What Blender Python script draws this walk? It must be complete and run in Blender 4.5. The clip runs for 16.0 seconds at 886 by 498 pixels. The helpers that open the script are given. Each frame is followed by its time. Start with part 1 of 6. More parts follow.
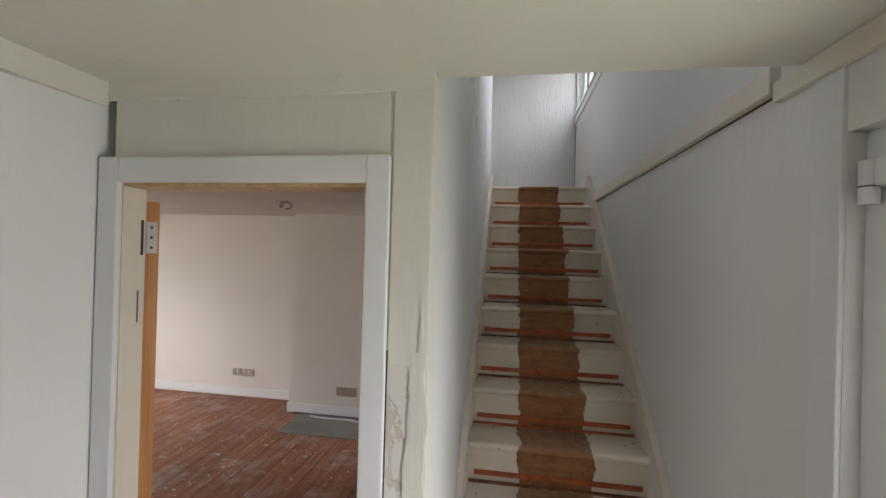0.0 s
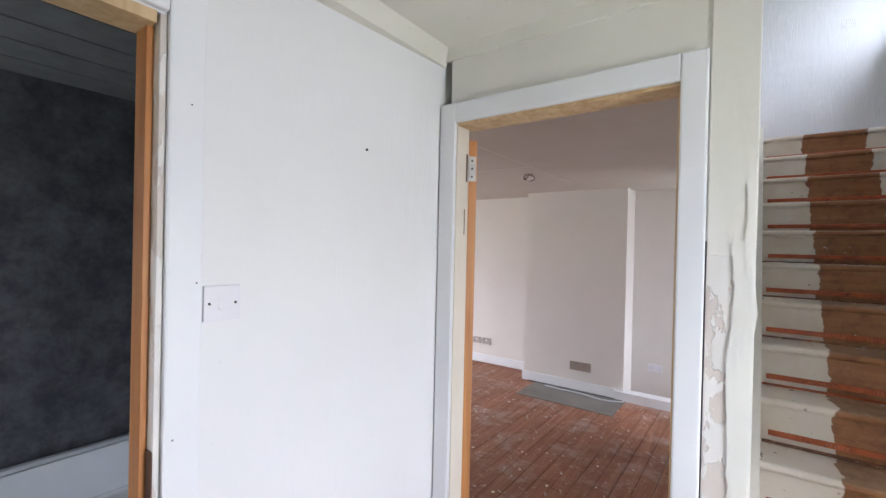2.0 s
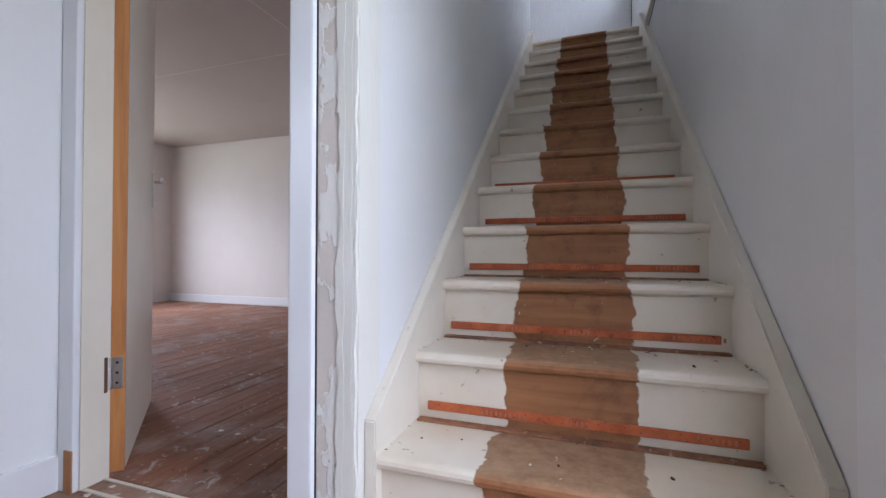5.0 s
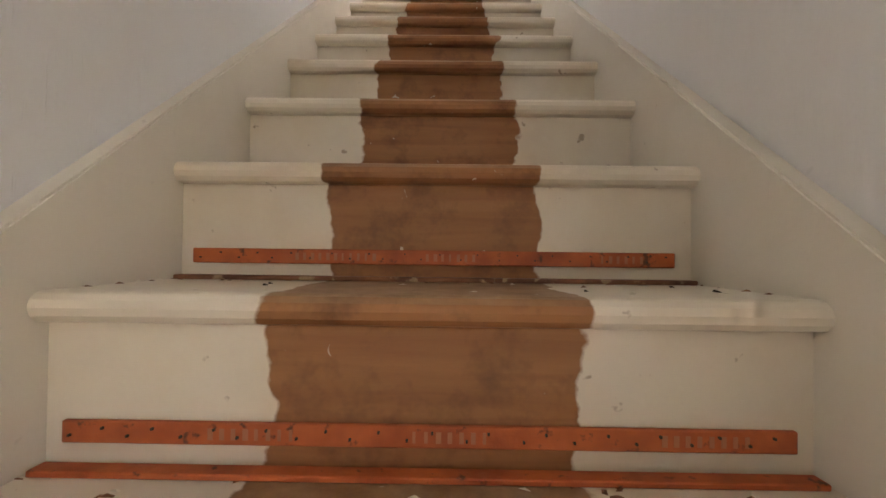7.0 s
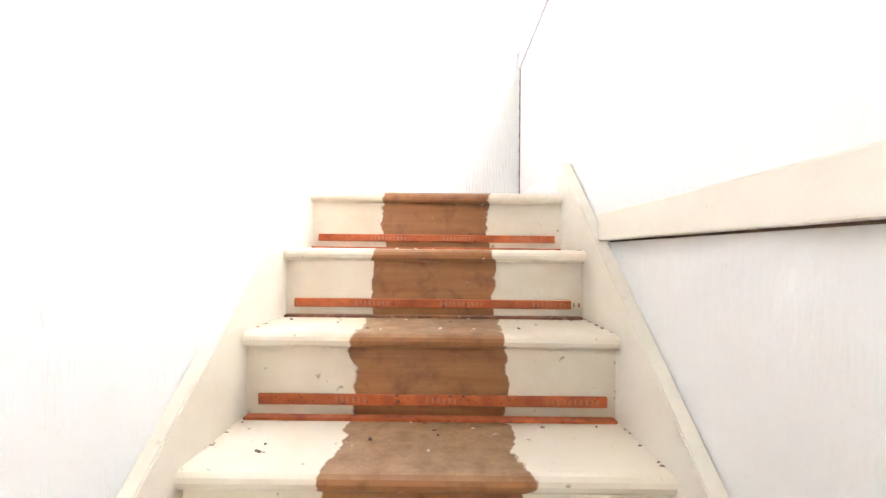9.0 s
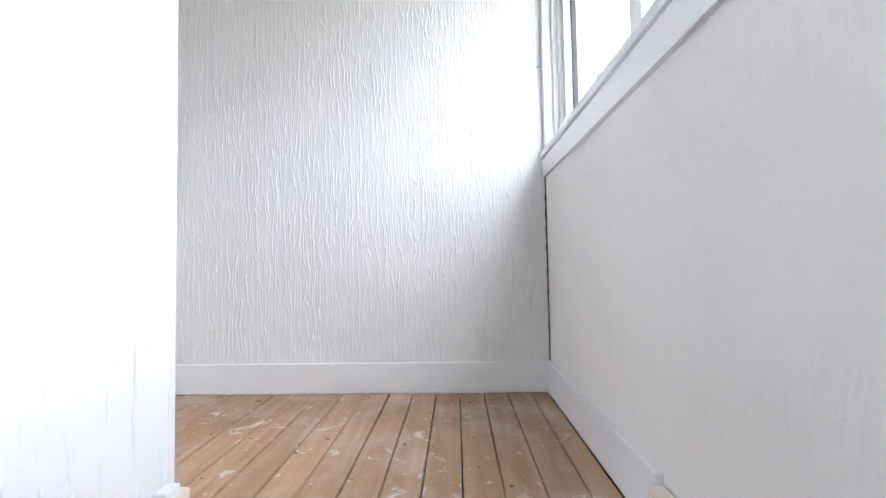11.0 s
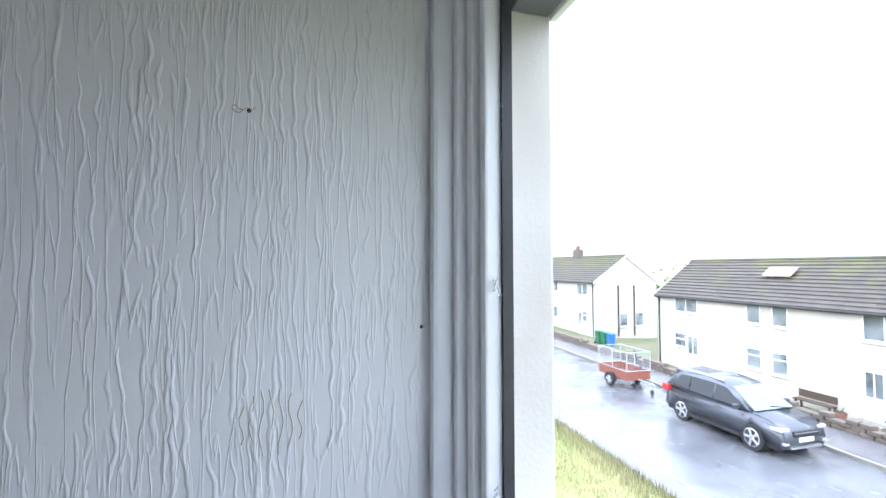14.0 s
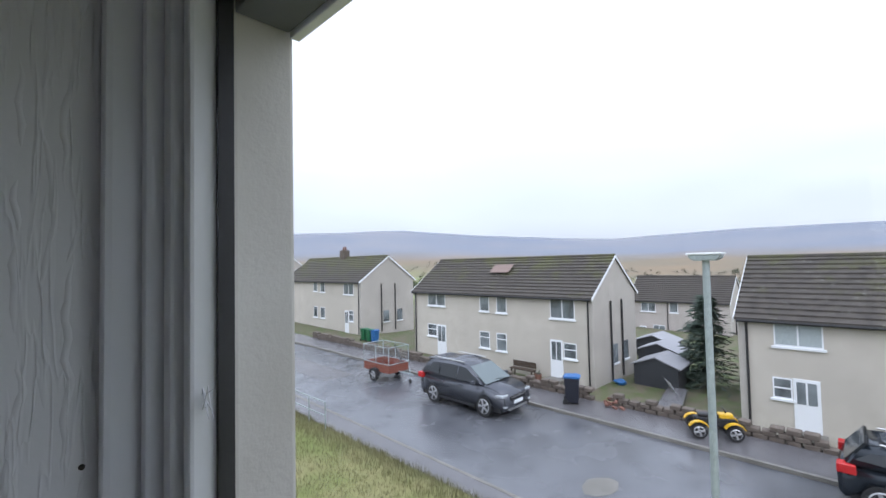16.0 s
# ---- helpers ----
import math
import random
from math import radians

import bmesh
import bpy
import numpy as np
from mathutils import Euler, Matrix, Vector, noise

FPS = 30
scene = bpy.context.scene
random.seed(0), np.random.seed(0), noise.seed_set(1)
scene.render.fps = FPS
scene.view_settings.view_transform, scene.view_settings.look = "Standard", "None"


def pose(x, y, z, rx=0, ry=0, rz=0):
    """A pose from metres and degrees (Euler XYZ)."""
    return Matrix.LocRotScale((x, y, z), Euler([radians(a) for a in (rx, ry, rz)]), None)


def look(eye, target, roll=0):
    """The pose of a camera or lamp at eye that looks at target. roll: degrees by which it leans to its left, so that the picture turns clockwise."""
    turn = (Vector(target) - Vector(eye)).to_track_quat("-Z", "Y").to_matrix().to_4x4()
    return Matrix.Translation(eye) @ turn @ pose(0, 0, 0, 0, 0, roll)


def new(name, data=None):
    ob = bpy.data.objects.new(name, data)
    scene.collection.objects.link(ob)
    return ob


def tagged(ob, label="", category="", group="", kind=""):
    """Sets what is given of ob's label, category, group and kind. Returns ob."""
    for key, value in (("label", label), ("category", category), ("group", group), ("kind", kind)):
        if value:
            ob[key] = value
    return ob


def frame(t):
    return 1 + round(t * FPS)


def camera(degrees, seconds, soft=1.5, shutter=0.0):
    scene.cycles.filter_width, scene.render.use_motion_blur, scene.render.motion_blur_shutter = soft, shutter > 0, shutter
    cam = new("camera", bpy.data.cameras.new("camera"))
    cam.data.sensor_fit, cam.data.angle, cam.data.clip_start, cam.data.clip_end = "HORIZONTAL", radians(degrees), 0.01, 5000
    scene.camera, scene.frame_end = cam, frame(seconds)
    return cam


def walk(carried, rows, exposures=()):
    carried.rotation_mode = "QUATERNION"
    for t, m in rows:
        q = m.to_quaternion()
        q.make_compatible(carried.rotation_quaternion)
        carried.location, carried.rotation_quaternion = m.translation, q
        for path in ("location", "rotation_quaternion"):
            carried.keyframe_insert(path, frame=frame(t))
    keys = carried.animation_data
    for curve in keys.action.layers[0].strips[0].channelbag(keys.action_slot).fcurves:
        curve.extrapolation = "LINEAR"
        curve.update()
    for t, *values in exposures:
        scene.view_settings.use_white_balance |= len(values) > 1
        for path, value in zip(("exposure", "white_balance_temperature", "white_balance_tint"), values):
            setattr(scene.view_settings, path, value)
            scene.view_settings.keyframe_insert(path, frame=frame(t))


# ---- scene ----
cam = camera(92.2, 16.0)
PATH = [
    (0, (0.177, -1.136, 1.87), (-0.135, 0.84, 1.877), 1.6),
    (0.5, (0.113, -1.301, 1.836), (-0.562, 0.582, 1.834), 1.5),
    (1, (0.057, -1.407, 1.789), (-0.844, 0.378, 1.78), 1.3),
    (1.5, (0.01, -1.416, 1.703), (-1.057, 0.275, 1.695), 1.2),
    (2, (-0.033, -1.384, 1.57), (-1.214, 0.23, 1.558), 1.3),
    (2.5, (-0.076, -1.33, 1.379), (-1.386, 0.182, 1.368), 1.5),
    (3, (-0.092, -1.299, 1.16), (-1.467, 0.153, 1.155), 1.5),
    (3.5, (-0.012, -1.267, 0.929), (-1.39, 0.183, 0.918), 1.8),
    (4, (0.22, -1.255, 0.705), (-1.151, 0.201, 0.711), 0.7),
    (4.5, (0.424, -1.137, 0.623), (-0.643, 0.555, 0.631), 1.4),
    (4.7, (0.467, -1.049, 0.635), (-0.422, 0.743, 0.64), 0.8),
    (6.8, (0.431, 0.571, 1.021), (0.399, 2.57, 1.077), 0.8),
    (7, (0.436, 0.72, 1.183), (0.416, 2.72, 1.211), 0.7),
    (7.5, (0.44, 0.956, 1.475), (0.43, 2.956, 1.535), 0.9),
    (8, (0.443, 1.133, 1.743), (0.437, 3.133, 1.787), 0.9),
    (8.5, (0.43, 1.273, 2.004), (0.427, 3.273, 2.037), 0.9),
    (9, (0.443, 1.379, 2.268), (0.437, 3.379, 2.289), 0.6),
    (9.5, (0.434, 1.514, 2.482), (0.418, 3.514, 2.5), 0.3),
    (10, (0.472, 1.664, 2.702), (0.421, 3.664, 2.715), -0.5),
    (10.2, (0.505, 1.727, 2.75), (0.425, 3.725, 2.795), -1.4),
    (12.3, (0.482, 2.62, 3.418), (0.486, 4.614, 3.508), 0.5),
    (12.5, (0.492, 2.668, 3.484), (0.513, 4.663, 3.571), 0.3),
    (13, (0.56, 2.796, 3.638), (0.569, 4.794, 3.724), 0.3),
    (13.5, (0.598, 2.923, 3.785), (0.788, 4.912, 3.868), 0.4),
    (14, (0.674, 3.028, 3.882), (1.209, 4.953, 3.967), -0.0),
    (14.5, (0.704, 3.078, 3.966), (1.54, 4.893, 4.051), -0.4),
    (15, (0.721, 3.112, 4.0), (1.832, 4.773, 4.083), -0.7),
    (15.5, (0.758, 3.131, 4.012), (2.06, 4.647, 4.089), -0.9),
    (16, (0.777, 3.136, 4.0), (2.217, 4.522, 4.072), -1.2),
]
EXPO = [(0.0, -0.2, 6700, 13), (0.5, 0.25, 6200, 13), (1.0, 0.4, 6000, 13), (2.0, 0.55, 6000, 14), (3.0, 0.4, 5850, 15), (4.0, 0.1, 5700, 16), (4.7, -0.08, 5600, 16), (7.0, 1.0, 7700, 18), (7.5, 2.2, 7700, 17), (8.0, 2.5, 7400, 16), (8.5, 2.6, 7100, 15), (9.0, 2.45, 6900, 14), (9.5, 2.1, 6600, 14), (10.0, 1.65, 6300, 13), (10.2, 1.5, 6300, 13), (12.3, 0.35, 6100, 13), (13.0, 0.2, 5800, 12), (13.5, -0.1, 5700, 12), (14.0, -0.45, 5700, 11), (14.5, -1.0, 5700, 11), (15.0, -1.35, 5750, 11), (15.5, -1.75, 5800, 11), (16.0, -2.15, 5900, 12)]
walk(cam, [(t, look(eye, target, roll)) for t, eye, target, roll in PATH], EXPO)

# ---- world and light ----
world = bpy.data.worlds.new("overcast")
scene.world = world
world.use_nodes = True
wn = world.node_tree
for n in list(wn.nodes):
    wn.nodes.remove(n)
w_out = wn.nodes.new("ShaderNodeOutputWorld")
w_bg = wn.nodes.new("ShaderNodeBackground")
w_sky = wn.nodes.new("ShaderNodeTexSky")
w_sky.sky_type = "NISHITA"
w_sky.sun_disc = False
w_sky.sun_elevation = radians(40)
w_sky.sun_rotation = radians(222)
w_mul = wn.nodes.new("ShaderNodeMix")
w_mul.data_type, w_mul.blend_type = "RGBA", "MULTIPLY"
w_mul.inputs[0].default_value = 1.0
w_mul.inputs[7].default_value = (0.1, 0.1, 0.1, 1)
w_mix = wn.nodes.new("ShaderNodeMix")
w_mix.data_type = "RGBA"
w_mix.inputs[0].default_value = 0.88
w_mix.inputs[7].default_value = (0.88, 0.92, 0.98, 1)
wn.links.new(w_sky.outputs[0], w_mul.inputs[6])
wn.links.new(w_mul.outputs[2], w_mix.inputs[6])
# overcast sky: three times brighter overhead than at the horizon, with faint cloud
w_dir = wn.nodes.new("ShaderNodeTexCoord")
w_sep = wn.nodes.new("ShaderNodeSeparateXYZ")
w_grad = wn.nodes.new("ShaderNodeMapRange")
for i, v in enumerate((0.0, 1.0, 0.333, 1.0)):
    w_grad.inputs[i + 1].default_value = v
w_cloud = wn.nodes.new("ShaderNodeTexNoise")
w_cloud.inputs["Scale"].default_value, w_cloud.inputs["Detail"].default_value = 3.0, 4.0
w_map = wn.nodes.new("ShaderNodeMapping")
w_map.inputs["Scale"].default_value = (1, 1, 4)
w_soft = wn.nodes.new("ShaderNodeMapRange")
for i, v in enumerate((0.3, 0.7, 0.93, 1.06)):
    w_soft.inputs[i + 1].default_value = v
w_lev = wn.nodes.new("ShaderNodeMath")
w_lev.operation = "MULTIPLY"
w_str = wn.nodes.new("ShaderNodeMath")
w_str.operation = "MULTIPLY"
w_str.inputs[1].default_value = 12.5
wn.links.new(w_dir.outputs["Generated"], w_sep.inputs[0])
wn.links.new(w_sep.outputs[2], w_grad.inputs[0])
wn.links.new(w_dir.outputs["Generated"], w_map.inputs[0])
wn.links.new(w_map.outputs[0], w_cloud.inputs["Vector"])
wn.links.new(w_cloud.outputs["Fac"], w_soft.inputs[0])
wn.links.new(w_grad.outputs[0], w_lev.inputs[0])
wn.links.new(w_soft.outputs[0], w_lev.inputs[1])
wn.links.new(w_lev.outputs[0], w_str.inputs[0])
wn.links.new(w_mix.outputs[2], w_bg.inputs[0])
wn.links.new(w_str.outputs[0], w_bg.inputs[1])
wn.links.new(w_bg.outputs[0], w_out.inputs[0])

sun = new("sun", bpy.data.lights.new("sun", "SUN"))
sun.data.energy, sun.data.angle, sun.data.color = 5.2, radians(60), (1.0, 0.97, 0.93)
sun.matrix_world = look((-20, -22, 26), (0, 0, 0))


TOP_Z = 2.47


def area(name, eye, target, sx, sy, power, color=(1, 1, 1)):
    lamp = new(name, bpy.data.lights.new(name, "AREA"))
    lamp.data.shape, lamp.data.size, lamp.data.size_y = "RECTANGLE", sx, sy
    lamp.data.energy, lamp.data.color = power, color
    lamp.matrix_world = look(eye, target)
    return lamp


DOOR_LIGHT = area("daylight_front_door", (1.28, -0.70, 1.25), (-1.0, -1.7, 1.1), 0.5, 1.9, 27, (0.95, 0.97, 1.0))
# fill lamp behind a made-up front opening, lights the chimney breast's side
LIVING_FILL = area("added_fill_living_front", (1.16, 3.3, 1.35), (-2.0, 3.0, 1.0), 0.8, 1.1, 13, (0.97, 0.97, 1.0))
# fill lamp outside an end window that is unseen and made up
LIVING_FILL_2 = area("added_fill_living_end", (-5.75, 1.9, 1.35), (-2.0, 1.9, 0.2), 1.9, 1.2, 46, (0.97, 0.97, 1.0))
# fill lamp added to brighten the bathroom, its source is unseen
BATH_FILL = area("added_fill_bathroom", (-2.1, -2.72, 1.7), (-2.1, 0, 1.0), 0.5, 0.6, 4.5, (0.9, 0.95, 1.0))

# ---- materials ----
MATS = {}


def srgb(c):
    return tuple(v / 12.92 if v <= 0.04045 else ((v + 0.055) / 1.055) ** 2.4 for v in c)


class Nodes:
    """A short way to chain shader nodes."""

    def __init__(self, name, rough=0.6, metal=0.0, spec=0.5):
        self.m = bpy.data.materials.new(name)
        self.m.use_nodes = True
        self.t = self.m.node_tree
        self.b = self.t.nodes["Principled BSDF"]
        self.b.inputs["Roughness"].default_value = rough
        self.b.inputs["Metallic"].default_value = metal
        self.b.inputs["Specular IOR Level"].default_value = spec
        self._pos = None

    def node(self, kind, **kw):
        return self.t.nodes.new("ShaderNode" + kind)

    def put(self, sock, v):
        if hasattr(v, "is_linked"):
            self.t.links.new(v, sock)
        else:
            sock.default_value = v

    def pos(self, obj=False):
        if obj:
            return self.node("TexCoord").outputs["Object"]
        if self._pos is None:
            self._pos = self.node("NewGeometry").outputs["Position"]
        return self._pos

    def scaled(self, s, src=None, rot=(0, 0, 0)):
        n = self.node("Mapping")
        self.put(n.inputs[0], src if src is not None else self.pos())
        n.inputs["Scale"].default_value = s if hasattr(s, "__len__") else (s, s, s)
        n.inputs["Rotation"].default_value = rot
        return n.outputs[0]

    def noise(self, scale=5, detail=3, rough=0.55, vec=None, dist=0.0):
        n = self.node("TexNoise")
        self.put(n.inputs["Vector"], vec if vec is not None else self.pos())
        n.inputs["Scale"].default_value, n.inputs["Detail"].default_value = scale, detail
        n.inputs["Roughness"].default_value, n.inputs["Distortion"].default_value = rough, dist
        return n.outputs["Fac"]

    def ramp(self, fac, a, b, lo=0.0, hi=1.0):
        n = self.node("MapRange")
        n.clamp = True
        self.put(n.inputs[0], fac)
        for i, v in enumerate((a, b, lo, hi)):
            n.inputs[i + 1].default_value = v
        return n.outputs[0]

    def math(self, op, a, b=0.0):
        n = self.node("Math")
        n.operation = op
        self.put(n.inputs[0], a)
        self.put(n.inputs[1], b)
        return n.outputs[0]

    def mix(self, fac, a, b, blend="MIX"):
        n = self.node("Mix")
        n.data_type, n.blend_type = "RGBA", blend
        self.put(n.inputs[0], fac)
        for i, v in ((6, a), (7, b)):
            if not hasattr(v, "is_linked") and len(v) == 3:
                v = (*v, 1)
            self.put(n.inputs[i], v)
        return n.outputs[2]

    def bump(self, h, strength=0.3, dist=0.01, prev=None):
        n = self.node("Bump")
        n.inputs["Strength"].default_value, n.inputs["Distance"].default_value = strength, dist
        self.put(n.inputs["Height"], h)
        if prev is not None:
            self.put(n.inputs["Normal"], prev)
        return n.outputs[0]

    def xyz(self, src=None):
        n = self.node("SeparateXYZ")
        self.put(n.inputs[0], src if src is not None else self.pos())
        return n.outputs

    def rand(self):
        return self.node("ObjectInfo").outputs["Random"]

    def done(self, color, normal=None, rough=None):
        self.put(self.b.inputs["Base Color"], color if hasattr(color, "is_linked") or len(color) == 4 else (*color, 1))
        if normal is not None:
            self.put(self.b.inputs["Normal"], normal)
        if rough is not None:
            self.put(self.b.inputs["Roughness"], rough)
        MATS[self.m.name] = self.m
        return self.m


def painted(name, base, dirt, rough=0.55, amount=0.25, grain=60, bump=0.15, stretch=1.0):
    n = Nodes(name, rough)
    big = n.ramp(n.noise(2.1, 4, 0.6), 0.45, 0.8, 0, amount)
    c = n.mix(big, base, dirt)
    spots = n.ramp(n.noise(37, 2), 0.72, 0.8, 0, amount * 0.8)
    c = n.mix(spots, c, tuple(v * 0.6 for v in dirt))
    v = n.scaled((1, 1, stretch))
    nrm = n.bump(n.noise(grain, 4, 0.6, v), bump, 0.004)
    return n.done(c, n.bump(n.noise(4, 2), 0.1, 0.02, nrm))


WHITE_WALL = painted("white_emulsion_wall", (0.76, 0.765, 0.77), (0.62, 0.61, 0.58), 0.6, 0.18, 45, 0.4, 0.18)
CREAM_WALL = painted("cream_plaster_wall", (0.74, 0.73, 0.68), (0.58, 0.54, 0.44), 0.6, 0.3, 16, 0.8, 0.3)
STAIR_WALL = painted("lumpy_white_stair_wall", (0.75, 0.745, 0.735), (0.62, 0.6, 0.56), 0.5, 0.25, 22, 0.5, 0.3)
CEILING = painted("old_white_ceiling", (0.70, 0.69, 0.62), (0.56, 0.54, 0.45), 0.75, 0.3, 40, 0.25)
LIVING_WALL = painted("off_white_living_wall", (0.70, 0.665, 0.635), (0.56, 0.52, 0.47), 0.75, 0.25, 40, 0.12)
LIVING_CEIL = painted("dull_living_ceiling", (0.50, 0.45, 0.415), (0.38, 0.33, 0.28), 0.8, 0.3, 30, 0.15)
TRIM = painted("white_gloss_trim", (0.77, 0.785, 0.81), (0.62, 0.61, 0.58), 0.3, 0.12, 18, 0.08)
OLD_TRIM = painted("aged_cream_trim", (0.74, 0.69, 0.60), (0.50, 0.42, 0.30), 0.4, 0.4, 25, 0.2)
PLASTIC = painted("white_plastic", (0.74, 0.73, 0.77), (0.62, 0.6, 0.6), 0.35, 0.1, 200, 0.02)
UPVC = painted("white_window_plastic", (0.78, 0.79, 0.80), (0.55, 0.54, 0.5), 0.3, 0.2, 90, 0.03)
GREY_DARK = painted("dark_grey_recess", (0.05, 0.05, 0.052), (0.03, 0.028, 0.025), 0.8, 0.3)
RUBBER = painted("black_gasket", (0.012, 0.012, 0.014), (0.03, 0.03, 0.03), 0.5, 0.3)
CONCRETE = painted("grey_hearth_concrete", (0.20, 0.19, 0.175), (0.10, 0.09, 0.08), 0.9, 0.7, 25, 0.5)
BATH_WHITE = painted("white_bath_acrylic", (0.75, 0.77, 0.79), (0.65, 0.66, 0.67), 0.2, 0.1, 100, 0.01)
RENDER_GREY = painted("weathered_outer_render", (0.60, 0.575, 0.53), (0.36, 0.33, 0.28), 0.9, 0.65, 130, 0.3)


def flat(name, c, rough=0.5, metal=0.0, var=0.15, scale=12):
    n = Nodes(name, rough, metal)
    return n.done(n.mix(n.ramp(n.noise(scale, 3), 0.3, 0.75), c, tuple(v * (1 - 2 * var) for v in c)), n.bump(n.noise(scale * 6, 2), 0.08, 0.003))


METAL = flat("dull_steel", (0.55, 0.54, 0.52), 0.35, 1.0)
RUST = flat("rusty_steel", (0.16, 0.09, 0.06), 0.7, 0.4, 0.25)
BLACK = flat("black_wire", (0.02, 0.02, 0.022), 0.5)
SCREW = flat("dark_nail_head", (0.06, 0.045, 0.035), 0.6, 0.3)
VENT = flat("brown_plastic_vent", (0.36, 0.30, 0.25), 0.5)
LETTER = flat("faded_print", (0.50, 0.20, 0.11), 0.6)
GLASS_M = bpy.data.materials.new("clear_glass")
GLASS_M.use_nodes = True
_t = GLASS_M.node_tree
_g, _tr, _mx = (_t.nodes.new("ShaderNode" + k) for k in ("BsdfGlossy", "BsdfTransparent", "MixShader"))
_g.inputs["Roughness"].default_value = 0.02
_mx.inputs[0].default_value = 0.02
_t.links.new(_tr.outputs[0], _mx.inputs[1])
_t.links.new(_g.outputs[0], _mx.inputs[2])
_t.links.new(_mx.outputs[0], _t.nodes["Material Output"].inputs[0])


def pine(name, base, dark, rough=0.55, axis=2, scale=1.0):
    n = Nodes(name, rough)
    s = [26.0, 26.0, 26.0]
    s[axis] = 1.6
    v = n.scaled(tuple(x * scale for x in s))
    g = n.noise(1.0, 4, 0.6, v, 0.6)
    c = n.mix(n.ramp(g, 0.35, 0.7), base, dark)
    k = n.ramp(n.noise(6, 1), 0.70, 0.76)
    c = n.mix(k, c, tuple(x * 0.5 for x in dark))
    return n.done(c, n.bump(g, 0.25, 0.003))


PINE = pine("orange_bare_pine", (0.55, 0.25, 0.075), (0.36, 0.13, 0.035), 0.5)
PALE_PINE = pine("pale_raw_pine", (0.62, 0.46, 0.27), (0.45, 0.29, 0.14), 0.6)
BLOCK_PINE = pine("brown_plinth_wood", (0.45, 0.22, 0.085), (0.3, 0.13, 0.05), 0.6)


def boards(name, base, dark, splash, amount, dust):
    n = Nodes(name, 0.6)
    v = n.scaled((30, 2.0, 30))
    g = n.noise(1, 5, 0.6, v, 0.5)
    r = n.rand()
    c = n.mix(n.ramp(g, 0.3, 0.75), base, dark)
    c = n.mix(n.ramp(r, 0, 1, 0, 0.5), c, tuple(x * 0.6 for x in base))
    c = n.mix(n.ramp(n.noise(1.7, 4), 0.4, 0.75, 0, 0.6), c, tuple(x * 0.45 for x in dark))
    c = n.mix(n.ramp(n.noise(3.3, 5, 0.65), 0.5, 0.75, 0, dust), c, splash)
    c = n.mix(n.ramp(n.noise(11, 4, 0.7, None, 1.0), 0.61, 0.68, 0, amount), c, splash)
    c = n.mix(n.ramp(n.noise(48, 2, 0.5), 0.70, 0.74, 0, amount), c, splash)
    c = n.mix(n.ramp(n.noise(29, 2, 0.5), 0.71, 0.75, 0, 0.8), c, (0.03, 0.02, 0.015))
    return n.done(c, n.bump(g, 0.3, 0.003), n.ramp(g, 0.3, 0.7, 0.5, 0.75))


FLOORBOARD = boards("worn_red_brown_floorboard", (0.35, 0.145, 0.075), (0.20, 0.075, 0.04), (0.52, 0.47, 0.43), 0.75, 0.5)
HALL_BOARD = boards("dusty_hall_floorboard", (0.40, 0.245, 0.165), (0.27, 0.14, 0.085), (0.60, 0.55, 0.50), 0.75, 0.7)
LANDING_BOARD = boards("pale_worn_floorboard", (0.50, 0.33, 0.20), (0.36, 0.21, 0.12), (0.66, 0.62, 0.57), 0.7, 0.4)

# cream stair paint at both sides, bare brown wood where a runner lay
n = Nodes("cream_paint_and_brown_runner_strip", 0.42)
sx = n.xyz()
wob = n.math("MULTIPLY", n.math("SUBTRACT", n.noise(9, 3, 0.6), 0.5), 0.085)
wob2 = n.math("MULTIPLY", n.math("SUBTRACT", n.noise(75, 2, 0.6), 0.5), 0.008)
d = n.math("ABSOLUTE", n.math("SUBTRACT", sx[0], 0.412))
inside = n.ramp(n.math("ADD", n.math("ADD", d, wob), wob2), 0.168, 0.172, 1, 0)
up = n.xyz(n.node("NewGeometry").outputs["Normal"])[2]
cream = n.mix(n.ramp(n.noise(3.5, 5), 0.45, 0.75, 0, 0.55), (0.75, 0.68, 0.575), (0.58, 0.43, 0.27))
cream = n.mix(n.ramp(n.noise(33, 3), 0.69, 0.74, 0, 0.6), cream, (0.22, 0.13, 0.06))
gr = n.noise(1, 4, 0.6, n.scaled((2.5, 40, 40)), 0.6)
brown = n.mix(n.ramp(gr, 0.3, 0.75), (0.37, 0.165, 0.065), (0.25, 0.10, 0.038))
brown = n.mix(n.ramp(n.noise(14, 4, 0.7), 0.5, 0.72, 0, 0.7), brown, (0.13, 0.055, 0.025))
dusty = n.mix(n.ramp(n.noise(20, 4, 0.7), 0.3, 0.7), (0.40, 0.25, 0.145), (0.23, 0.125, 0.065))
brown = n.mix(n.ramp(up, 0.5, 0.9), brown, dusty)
brown = n.mix(n.ramp(n.noise(23, 3, 0.6, None, 1.5), 0.71, 0.73, 0, 0.9), brown, (0.62, 0.56, 0.48))
col = n.mix(inside, cream, brown)
STAIR_PAINT = n.done(col, n.bump(n.noise(30, 3), 0.15, 0.004, n.bump(inside, 0.5, 0.001)), n.ramp(inside, 0, 1, 0.38, 0.6))

